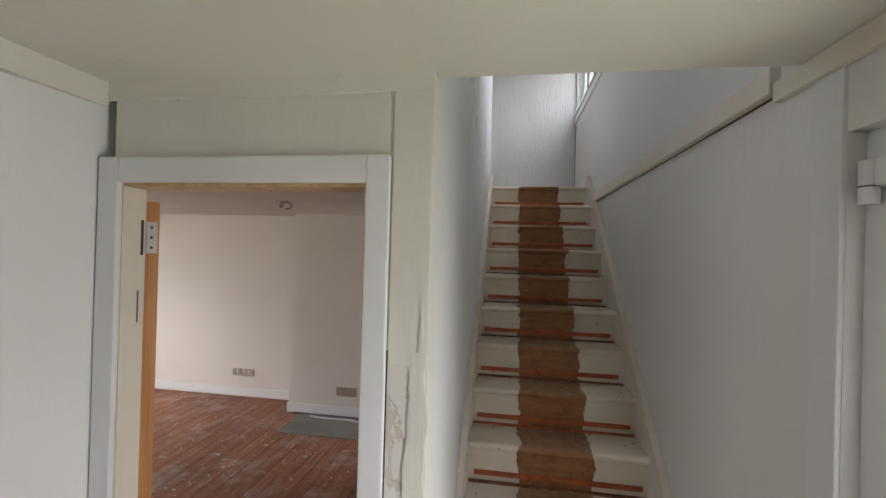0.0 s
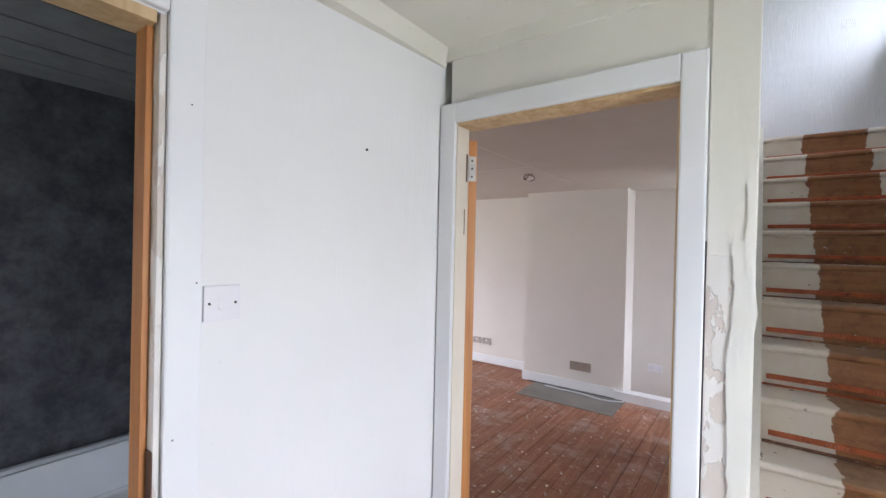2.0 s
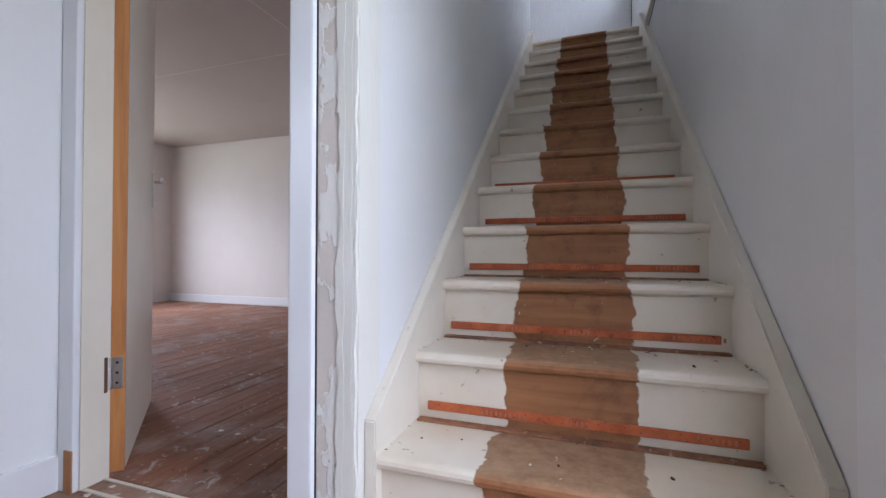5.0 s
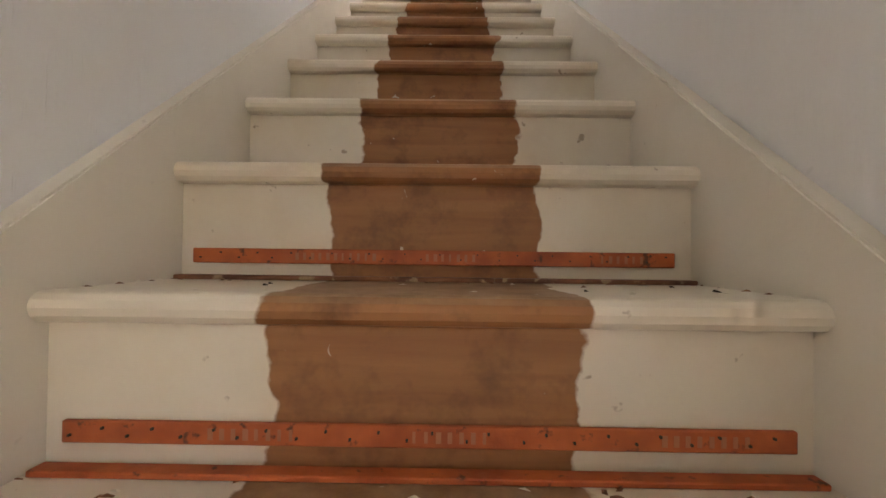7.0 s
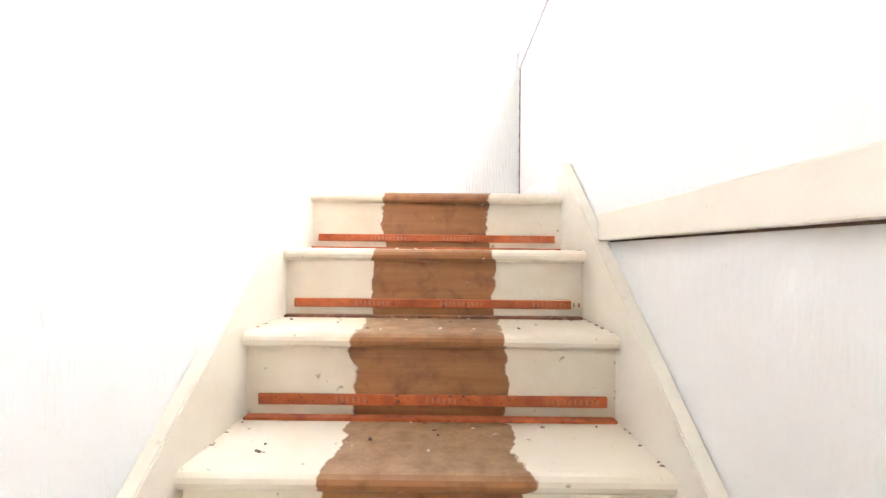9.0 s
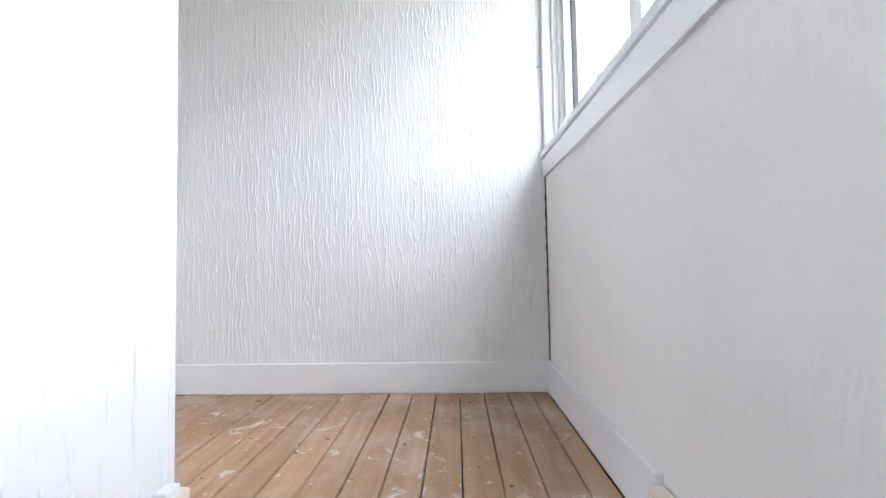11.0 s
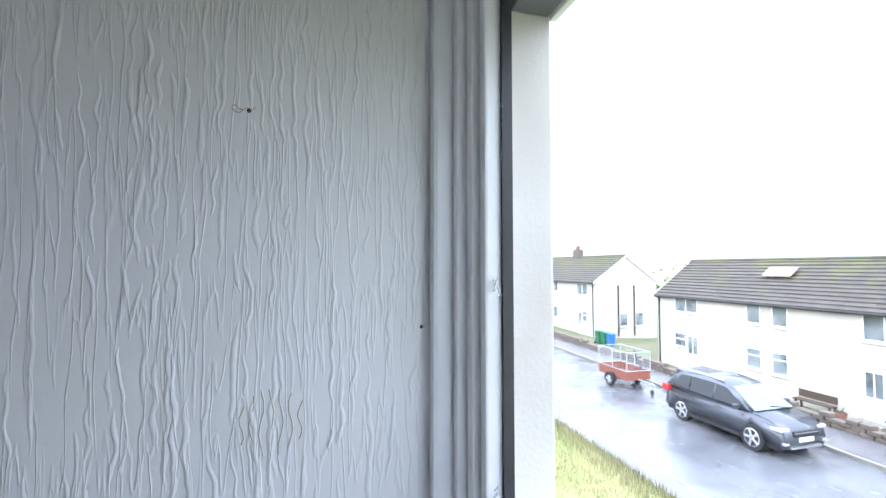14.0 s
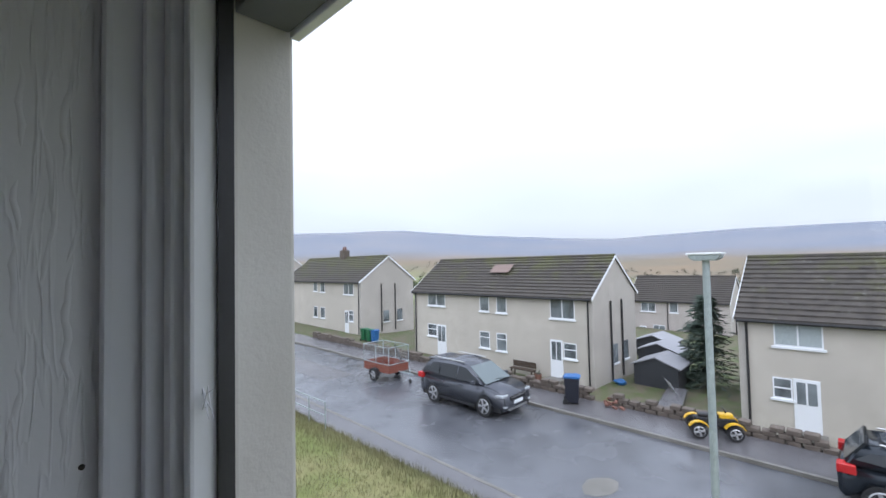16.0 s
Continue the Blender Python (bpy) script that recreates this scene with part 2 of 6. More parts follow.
n = Nodes("orange_carpet_gripper_wood", 0.6)
c = n.mix(n.ramp(n.noise(18, 3), 0.35, 0.7), (0.56, 0.135, 0.04), (0.34, 0.075, 0.025))
c = n.mix(n.ramp(n.noise(60, 3), 0.62, 0.7, 0, 0.9), c, (0.09, 0.035, 0.02))
GRIP = n.done(c, n.bump(n.noise(80, 3), 0.4, 0.003))
n = Nodes("worn_brown_gripper_wood", 0.7)
c = n.mix(n.ramp(n.noise(16, 4), 0.35, 0.65), (0.30, 0.13, 0.06), (0.13, 0.055, 0.03))
c = n.mix(n.ramp(n.noise(45, 3), 0.6, 0.68, 0, 0.8), c, (0.5, 0.36, 0.22))
GRIP_OLD = n.done(c, n.bump(n.noise(80, 3), 0.5, 0.003))

# bark-like textured wallpaper, thick upright wrinkles
def bark(name, lo, hi, height, dirt=0.35):
    n = Nodes(name, 0.8, 0.0, 0.25)
    warp = n.noise(6, 2)
    p = n.xyz()
    cx = n.node("CombineXYZ")
    n.put(cx.inputs[0], n.math("ADD", n.math("MULTIPLY", n.math("ADD", p[0], p[1]), 52.0), n.math("MULTIPLY", warp, 0.6)))
    n.put(cx.inputs[1], n.math("MULTIPLY", p[2], 4.2))
    rid = n.noise(1.0, 2.0, 0.45, cx.outputs[0], 0.18)
    ridge = n.ramp(n.math("ABSOLUTE", n.math("SUBTRACT", rid, 0.5)), 0.0, 0.05, 1, 0)
    cx2 = n.node("CombineXYZ")
    n.put(cx2.inputs[0], n.math("MULTIPLY", n.math("ADD", p[0], p[1]), 20.0))
    n.put(cx2.inputs[1], n.math("MULTIPLY", p[2], 11.0))
    mask = n.ramp(n.noise(1.0, 2, 0.5, cx2.outputs[0]), lo, hi, 0.06, 1)
    hgt = n.math("MULTIPLY", n.math("POWER", ridge, 1.4), mask)
    c = n.mix(n.ramp(n.noise(2, 4), 0.45, 0.8, 0, 0.3), (0.755, 0.76, 0.765), (0.64, 0.63, 0.61))
    c = n.mix(n.ramp(n.noise(13, 4, 0.7), 0.70, 0.76, 0, dirt), c, (0.5, 0.43, 0.33))
    return n.done(c, n.bump(n.noise(90, 3), 0.12, 0.002, n.bump(hgt, 1.0, height)))


BARK = bark("bark_textured_white_wallpaper", 0.27, 0.5, 0.0012)
BARK_SPARSE = bark("sparsely_wrinkled_white_wallpaper", 0.5, 0.66, 0.0008)

n = Nodes("flaking_paint_over_plaster", 0.6)
f = n.ramp(n.noise(13, 4, 0.6, n.scaled((1, 1, 0.5))), 0.52, 0.54)
c = n.mix(f, (0.71, 0.69, 0.655), (0.61, 0.55, 0.50))
FLAKE = n.done(c, n.bump(n.ramp(f, 0, 1, 1, 0), 0.7, 0.003, n.bump(n.noise(40, 3), 0.3, 0.004)))

n = Nodes("dark_slate_wall_panel", 0.35)
c = n.mix(n.ramp(n.noise(9, 7, 0.72), 0.38, 0.72), (0.06, 0.064, 0.073), (0.17, 0.175, 0.19))
PANEL = n.done(c, n.bump(n.noise(30, 3), 0.05, 0.003))
PANEL_FLOOR = flat("dark_vinyl_floor", (0.035, 0.035, 0.037), 0.4)


# ---- small builders ----
def bm_box(bm, lo, hi):
    vs = [bm.verts.new((x, y, z)) for x in (lo[0], hi[0]) for y in (lo[1], hi[1]) for z in (lo[2], hi[2])]
    for f in ((0, 1, 3, 2), (4, 6, 7, 5), (0, 4, 5, 1), (2, 3, 7, 6), (0, 2, 6, 4), (1, 5, 7, 3)):
        bm.faces.new([vs[i] for i in f])
    return vs


def box(lo, hi, bevel=0.0, seg=2):
    bm = bmesh.new()
    bm_box(bm, [min(a, b) for a, b in zip(lo, hi)], [max(a, b) for a, b in zip(lo, hi)])
    if bevel:
        bmesh.ops.bevel(bm, geom=bm.edges[:], offset=bevel, segments=seg, affect="EDGES", profile=0.6)
    return bm


def boxes(*pairs):
    bm = bmesh.new()
    for lo, hi in pairs:
        bm_box(bm, lo, hi)
    return bm


def prism(points, axis, a, b, bevel=0.0):
    """A closed outline in the plane square to axis, drawn out from a to b."""
    bm = bmesh.new()

    def at(p, v):
        q = list(p)
        q.insert(axis, v)
        return q
    r0 = [bm.verts.new(at(p, a)) for p in points]
    r1 = [bm.verts.new(at(p, b)) for p in points]
    k = len(points)
    bm.faces.new(r0)
    bm.faces.new(r1[::-1])
    for i in range(k):
        bm.faces.new((r0[i], r1[i], r1[(i + 1) % k], r0[(i + 1) % k]))
    if bevel:
        bmesh.ops.bevel(bm, geom=bm.edges[:], offset=bevel, segments=2, affect="EDGES")
    return bm


def tube(p, q, r, r2=None, seg=10, bm=None):
    bm = bm or bmesh.new()
    p, q = Vector(p), Vector(q)
    m = Matrix.Translation((p + q) / 2) @ (q - p).to_track_quat("Z", "Y").to_matrix().to_4x4()
    bmesh.ops.create_cone(bm, cap_ends=True, segments=seg, radius1=r, radius2=r if r2 is None else r2, depth=(q - p).length, matrix=m)
    return bm


def part(name, bm, material, parent=None, label=""):
    me = bpy.data.meshes.new(name)
    bmesh.ops.recalc_face_normals(bm, faces=bm.faces[:])
    bm.to_mesh(me)
    bm.free()
    me.materials.append(material)
    ob = new(name, me)
    if parent is not None:
        ob.parent = parent
    return tagged(ob, label)


def thing(name, label, category, group="", at=(0, 0, 0), kind=""):
    ob = new(name)
    ob.location = at
    ob.empty_display_size = 0.05
    return tagged(ob, label, category, group, kind)


def structure(name, bm, material, label="", category=""):
    return tagged(part(name, bm, material), label, category, kind="structure")


def smooth(ob):
    for f in ob.data.polygons:
        f.use_smooth = True
    return ob


# ---- plan ----
R, G = 0.19, 0.2318          # rise and going of the stair
F = -0.05                    # ground floor
TOP = 13 * R                 # landing
HC = 2.335                   # hall ceiling
XL, XR = -1.10, 0.865        # hall side walls
YE = 3.79                    # end wall of the landing
UC = 4.86                    # upper ceiling
LC = 2.25                    # living room ceiling
LX, LY = -5.5, 3.85          # living room far corner
BREAST = 3.5

# hall
structure("wall_west", prism([(XL - 0.1, -0.985), (XL, -0.985), (XL + 0.065, 0.07), (XL - 0.1, 0.07)], 2, F, HC), WHITE_WALL, "smooth white painted partition wall", "wall")
structure("wall_west_south", boxes(((XL - 0.1, -1.75, 2.07), (XL, -0.985, HC)), ((XL - 0.1, -2.6, F), (XL, -1.75, HC))), WHITE_WALL, "smooth white painted partition wall", "wall")
structure("wall_north", boxes(((-0.20, -0.03, F), (-0.03, 0.07, HC)), ((-1.10, -0.03, 2.055), (-0.20, 0.07, 2.12)), ((-0.998, -0.03, 2.12), (-0.20, 0.07, HC)), ((-1.10, -0.03, 2.31), (-0.998, 0.07, HC)), ((-1.10, -0.03, F), (-0.982, 0.05, 2.055))), CREAM_WALL, "cream painted wall over the living room doorway", "wall")
# black sheet closes the shallow slot, its colour standing for deep shade
structure("wall_gap", box((-1.10, 0.05, 2.12), (-0.998, 0.065, 2.31)), RUBBER, "slot where plaster is missing, its back coloured black for shade", "hole")
structure("wall_south", box((XL - 0.1, -2.7, F), (1.2, -2.6, HC)), WHITE_WALL, "plain white hall wall", "wall")
structure("ceiling_hall", box((XL - 0.1, -2.7, HC), (XR + 0.3, -0.005, HC + 0.12)), CEILING, "yellowed white plaster ceiling", "ceiling")
structure("ceiling_edge", box((XL, -0.005, HC), (-0.03, 0.07, HC + 0.12)), CEILING, "plaster ceiling edge", "ceiling")
hall_floor = structure("floor", box((XL - 0.05, -2.6, F - 0.15), (XR + 0.1, 0.05, F - 0.02)), GREY_DARK, "worn brown hall floorboards", "floor")
# outer wall with the front door and the landing window
WO = 1.057
# window opening stretched to y 1.7, out of view, to brighten the stairs
structure("wall_east", boxes(
    ((XR, -0.13, F - 0.1), (WO, 1.7, 5.0)), ((XR, 1.7, F - 0.1), (WO, YE + 0.1, 0.55)), ((XR, 1.7, 1.85), (WO, YE + 0.1, 3.40)),
    # opening at y 2.9 to 3.75 is invented for the living room fill lamp
    ((XR, 1.7, 0.55), (WO, 2.9, 1.85)), ((XR, 3.75, 0.55), (WO, YE + 0.1, 1.85)),
    ((XR, 1.7, 4.50), (WO, YE + 0.1, 5.0)), ((XR, YE - 0.02, 3.40), (WO, YE + 0.1, 4.50)),
    ((XR, -1.16, 2.14), (WO, -0.13, 5.0)), ((XR, -2.7, F - 0.1), (WO, -1.16, 5.0))), STAIR_WALL, "white painted outer wall beside the stair", "wall")
structure("wall_stair", box((-0.13, 0.07, F), (-0.03, 2.86, UC)), BARK_SPARSE, "textured white painted wall beside the stair", "wall")
structure("wall_landing_end", box((-2.0, YE, TOP - 0.11), (XR, YE + 0.1, UC)), BARK, "white bark-textured wallpaper on the landing end wall", "wall")


def wrinkles(name, parent, material, u0, u1, z0, z1, place, step, seed, keep):
    """Upright raised wrinkles of thick painted wallpaper; place(u, z, out) gives the point on the wall."""
    r = random.Random(seed)
    vs, fs = [], []
    u = u0
    while u < u1:
        z = z0 - r.uniform(0, 0.2)
        while z < z1:
            ln = r.uniform(0.03, 0.12) + (r.uniform(0.05, 0.22) if r.random() < 0.35 else 0)
            dens = noise.noise((u * 6, z * 5, seed)) + 0.55
            if r.random() < keep * (0.55 + 0.6 * dens):
                n_ = max(4, int(ln / 0.011))
                hw, ht = r.uniform(0.0021, 0.0042), r.uniform(0.0018, 0.0042) * (0.7 + 0.6 * max(0, dens))
                ph, du = r.random() * 9, r.uniform(-0.006, 0.006)
                k = len(vs)
                for i in range(n_ + 1):
                    f = i / n_
                    zz = z + ln * f
                    uu = u + du * f + 0.011 * noise.noise((u * 22, zz * 9, seed + 2)) + 0.0065 * noise.noise((ph, zz * 30, 5))
                    taper = min(1.0, 4.5 * f, 4.5 * (1 - f)) * (0.75 + 0.5 * noise.noise((ph, zz * 60, 1)))
                    w_ = hw * (0.35 + 0.65 * taper)
                    for d_, o_ in ((-1.6, -0.0004), (-0.55, 0.75), (0.55, 0.75), (1.6, -0.0004)):
                        vs.append(place(uu + d_ * w_, zz, o_ if o_ < 0 else o_ * ht * taper))
                for i in range(n_):
                    for q in range(3):
                        fs.append((k + i * 4 + q, k + i * 4 + q + 1, k + i * 4 + q + 5, k + i * 4 + q + 4))
            z += ln + r.uniform(-0.01, 0.05)
        u += step * r.uniform(0.55, 1.45)
    me = bpy.data.meshes.new(name)
    me.from_pydata(vs, [], fs)
    bm_ = bmesh.new()
    bm_.from_mesh(me)
    bmesh.ops.recalc_face_normals(bm_, faces=bm_.faces[:])
    bm_.to_mesh(me)
    bm_.free()
    me.materials.append(material)
    o_ = smooth(tagged(new(name, me), "raised upright wrinkles in the wallpaper", kind="stuff"))
    o_.parent = parent
    return o_


wrinkles("wallpaper_wrinkles", bpy.data.objects["wall_landing_end"], BARK, -1.2, 0.852, TOP + 0.12, UC, lambda u, z, o: (u, YE - o, z), 0.0195, 5, 0.85)
wrinkles("wallpaper_wrinkles", bpy.data.objects["wall_stair"], BARK_SPARSE, 0.9, 2.85, 2.35, UC, lambda u, z, o: (-0.03 + o, u, z), 0.022, 9, 0.5)
# slot at y 2.88 to 3.06 is made up, letting sky light onto the landing
structure("wall_landing_west", boxes(((-2.1, 2.7, TOP - 0.11), (-2.0, 2.88, UC)), ((-2.1, 3.06, TOP - 0.11), (-2.0, YE + 0.1, UC)), ((-2.1, 2.88, TOP + 2.0), (-2.0, 3.06, UC))), WHITE_WALL, "plain white landing wall with an added unseen slot for sky light", "wall")
structure("wall_landing_south", box((-2.0, 2.76, TOP), (-0.13, 2.86, UC)), WHITE_WALL, "plain white landing wall", "wall")
structure("wall_stairhead", box((-0.13, -0.125, HC + 0.12), (XR, -0.005, UC)), STAIR_WALL, "white wall above the stair opening", "wall")
structure("ceiling_upper", box((-2.1, -0.2, UC), (WO, YE + 0.1, UC + 0.12)), CEILING, "white upper ceiling", "ceiling")
# living room shell
structure("wall_living_north", box((LX, LY, F - 0.1), (0.95, LY + 0.1, LC)), LIVING_WALL, "off-white living room wall", "wall")
structure("wall_living_south", box((LX, -0.03, F - 0.1), (XL - 0.1, 0.07, LC)), LIVING_WALL, "off-white living room wall", "wall")
structure("wall_living_west", boxes(((LX - 0.1, -0.03, F - 0.1), (LX, 0.9, LC)), ((LX - 0.1, 2.9, F - 0.1), (LX, LY + 0.1, LC)), ((LX - 0.1, 0.9, F - 0.1), (LX, 2.9, 0.7)), ((LX - 0.1, 0.9, 2.0), (LX, 2.9, LC))), LIVING_WALL, "off-white living room wall with an added unseen window opening", "wall")
structure("wall_understair", box((-0.15, 0.07, F), (-0.131, 2.83, LC)), LIVING_WALL, "off-white living room wall", "wall")
structure("wall_understair_end", box((-0.131, 2.83, F), (XR, 2.86, 2.25)), LIVING_WALL, "off-white wall below the landing", "wall")
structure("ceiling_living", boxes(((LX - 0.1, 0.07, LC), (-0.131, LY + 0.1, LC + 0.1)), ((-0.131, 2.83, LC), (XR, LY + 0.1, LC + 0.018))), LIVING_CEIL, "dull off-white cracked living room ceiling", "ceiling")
living_floor = structure("floor_living", box((LX, 0.05, F - 0.15), (XR, LY, F - 0.02)), GREY_DARK, "worn red-brown living room floorboards with paint splashes", "floor")
breast = structure("chimney_breast", box((-2.32, BREAST, F), (-1.15, LY, LC)), LIVING_WALL, "off-white plastered chimney breast", "wall")
# bathroom shell
structure("wall_bath_west", box((-2.8, -2.6, F), (-2.7, -0.03, 2.3)), PANEL, "dark slate grey bathroom wall panel", "wall")
structure("wall_bath_north", box((-2.8, -0.15, F), (XL - 0.1, -0.04, 2.3)), PANEL, "dark slate grey bathroom wall panel", "wall")
# hole at x -2.4 to -1.8 is made up to admit the bathroom fill
structure("wall_bath_south", boxes(((-2.8, -2.7, F), (-2.4, -2.6, 2.3)), ((-1.8, -2.7, F), (XL - 0.1, -2.6, 2.3)), ((-2.4, -2.7, F), (-1.8, -2.6, 1.35)), ((-2.4, -2.7, 2.05), (-1.8, -2.6, 2.3))), PANEL, "dark slate grey bathroom wall panel", "wall")
structure("floor_bath", box((-2.8, -2.6, F - 0.1), (XL - 0.05, -0.1, F)), PANEL_FLOOR, "dark vinyl bathroom floor", "floor")
bm = bmesh.new()
for i in range(7):
    bm_box(bm, (-2.7 + i * 0.22, -2.6, 2.3), (-2.7 + i * 0.22 + 0.206, -0.15, 2.33))
bm_box(bm, (-2.8, -2.7, 2.335), (XL - 0.1, -0.04, 2.4))
structure("ceiling_bath", bm, flat("pale_grey_ceiling_plank", (0.30, 0.31, 0.33), 0.4), "grey-white plastic plank bathroom ceiling", "ceiling")

# landing floor slab
landing = structure("floor_landing", box((-2.0, 2.62 + 0.22, TOP - 0.2), (XR, YE, TOP - 0.022)), GREY_DARK, "pale worn bare boards on the landing", "floor")

# ---- staircase ----
stair = thing("staircase", "steep painted wooden stair with brown bare centre strip", "staircase", at=(0.415, 0, F))
stair.location = (0, 0, 0)


def tread_profile(y0, y1, z, th=0.034):
    pts = [(y1, z), (y1, z - th)]
    for i in range(7):
        a = -math.pi / 2 - math.pi * i / 6
        pts.append((y0 + th / 2 + math.cos(a) * th / 2, z - th / 2 + math.sin(a) * th / 2))
    return pts


for k in range(1, 14):
    y0 = (k - 1) * G
    wid = (0.0, 0.832)
    if k < 13:
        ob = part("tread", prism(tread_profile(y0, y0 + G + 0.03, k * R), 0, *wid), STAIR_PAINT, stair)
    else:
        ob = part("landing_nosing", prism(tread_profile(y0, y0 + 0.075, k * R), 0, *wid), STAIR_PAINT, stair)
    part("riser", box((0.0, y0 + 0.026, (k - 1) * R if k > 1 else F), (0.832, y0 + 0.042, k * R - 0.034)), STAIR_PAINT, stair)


def string_outline(lift):
    s = R / G
    y_end = 12 * G + 0.02
    zt = lambda y: R + y * s + lift
    return [(-0.005, F), (-0.005, zt(-0.005)), (y_end, zt(y_end)), (y_end + 0.06, zt(y_end)), (y_end + 0.06, TOP - 0.2), (y_end - 0.1, TOP - 0.45), (0.45, F)]


part("string_board", prism(string_outline(0.085), 0, -0.029, 0.0, 0.003), OLD_TRIM, stair, "aged cream string board")
part("string_board", prism(string_outline(0.085), 0, 0.832, 0.863, 0.003), OLD_TRIM, stair, "aged cream string board")
rng = random.Random(4)
for k in range(0, 13):
    yr = k * G + 0.026
    z = k * R if k else F
    th = part("gripper_rod", box((0.022 + rng.uniform(0, 0.012), yr - 0.008, z + 0.026), (0.812 - rng.uniform(0, 0.015), yr - 0.0005, z + 0.05), 0.0015, 1), GRIP, stair, "orange wooden carpet gripper strip")
    bm = bmesh.new()
    for cx in (0.2, 0.42, 0.68):
        x = cx + rng.uniform(-0.02, 0.02)
        for j in range(rng.randint(5, 11)):
            bm_box(bm, (x, yr - 0.0088, z + 0.032), (x + 0.003 + 0.003 * rng.random(), yr - 0.0079, z + 0.044))
            x += 0.0125
    tagged(part("printed_lettering", bm, LETTER, th, "faded pale print"), kind="stuff")
    bm = bmesh.new()
    for j in range(26):
        x = 0.035 + j * 0.03 + rng.uniform(-0.004, 0.004)
        bm_box(bm, (x, yr - 0.0115, z + 0.034 + 0.008 * (j % 2)), (x + 0.0022, yr - 0.0078, z + 0.0365 + 0.008 * (j % 2)))
    tagged(part("pins", bm, SCREW, th, "row of small dark pins"), kind="stuff")
    if k:
        part("gripper_rod", box((0.008, yr - 0.034 + rng.uniform(-.003, .003), z + 0.0005), (0.824, yr - 0.010, z + 0.0075), 0.0015, 1), GRIP if k in (5, 10, 12) else GRIP_OLD, stair, "worn wooden carpet gripper strip on the tread")
        bm = bmesh.new()
        for j in range(5):
            x, y = rng.uniform(0.03, 0.8), y0 * 0 + k * G - 0.2 + rng.uniform(0.03, 0.16)
            tube((x, y, z - 0.001), (x + 0.001, y, z + 0.0012), rng.uniform(0.002, 0.006), seg=7, bm=bm)
        tagged(part("nail_heads", bm, SCREW, stair, "rusty nail heads"), kind="stuff")

# plaster crumbs, splinters and flakes in the corners of the treads
rng = random.Random(17)
for name, mat, label, share in (("dirt_crumbs", GRIP_OLD, "brown splinters and dirt along the backs of the treads", 46), ("plaster_crumbs", OLD_TRIM, "pale flakes of paint lying on the stair treads", 26)):
    vs, fs = [], []
    for k in range(1, 13):
        for i in range(share):
            x = rng.uniform(0.006, 0.826)
            back = k * G + 0.024
            y = back - rng.expovariate(1 / 0.022) if name == "dirt_crumbs" or i % 2 else rng.uniform(k * G - G + 0.03, back)
            if rng.random() < 0.25:
                x, y = rng.choice((0.004, 0.828)) + rng.uniform(-0.003, 0.003), rng.uniform(k * G - G + 0.01, back)
            y = max(y, k * G - G + 0.012)
            ln, wd, a = rng.uniform(0.002, 0.008), rng.uniform(0.0012, 0.0035), rng.uniform(-0.6, 0.6) + (1.57 if rng.random() < 0.2 else 0)
            z, h_ = k * R + 0.0002, rng.uniform(0.001, 0.0035)
            ca, sa = math.cos(a), math.sin(a)
            j = len(vs)
            for u, v in ((-ln, -wd), (ln, -wd * 0.6), (ln * 0.8, wd), (-ln * 0.7, wd)):
                vs.append((x + u * ca - v * sa, y + u * sa + v * ca, z))
            vs.append((x, y, z + h_))
            fs += [(j, j + 1, j + 4), (j + 1, j + 2, j + 4), (j + 2, j + 3, j + 4), (j + 3, j, j + 4)]
    me = bpy.data.meshes.new(name)
    me.from_pydata(vs, [], fs)
    me.materials.append(mat)
    tagged(new(name, me), label, "debris", kind="stuff")

# ---- hall joinery ----
def frame_piece(name, lo, hi, mat=TRIM, bevel=0.006, label="", parent=None):
    return part(name, box(lo, hi, bevel), mat, parent, label)


# living room doorway
dw = tagged(new("door_1"), "doorway with white architrave and bare pine lining", "doorway", kind="structure")
frame_piece("architrave", (-1.036, -0.05, F), (-0.968, -0.03, 2.12), parent=dw)
frame_piece("architrave", (-0.209, -0.05, 0.075), (-0.142, -0.03, 2.12), parent=dw)
frame_piece("architrave", (-0.968, -0.05, 2.045), (-0.209, -0.03, 2.12), parent=dw)
frame_piece("plinth_block", (-0.214, -0.056, F), (-0.140, -0.03, 0.075), BLOCK_PINE, 0.002, "brown bare wood plinth block", dw)
frame_piece("plinth_block", (-1.0, -0.054, F), (-0.966, -0.049, 0.075), BLOCK_PINE, 0.001, "brown bare wood plinth block", dw)
frame_piece("lining", (-0.982, -0.03, F), (-0.966, 0.053, 2.045), OLD_TRIM, 0.002, "cream painted lining", dw)
frame_piece("lining", (-0.216, -0.03, F), (-0.2, 0.075, 2.045), PALE_PINE, 0.002, "raw pine lining", dw)
frame_piece("lining", (-0.966, -0.03, 2.036), (-0.216, 0.075, 2.055), PALE_PINE, 0.002, "raw pine lining", dw)
leaf = thing("living_room_door", "open flush door showing its bare orange pine edge", "door", at=(-0.976, 0.056, F))
leaf.rotation_euler = (0, 0, radians(48))
frame_piece("leaf", (0.003, 0.012, 0.01), (0.041, 0.76, 2.05), OLD_TRIM, 0.002, "", leaf)
frame_piece("lipping", (0.003, 0.0, 0.01), (0.041, 0.012, 2.05), PINE, 0.001, "bare orange pine door edge", leaf)
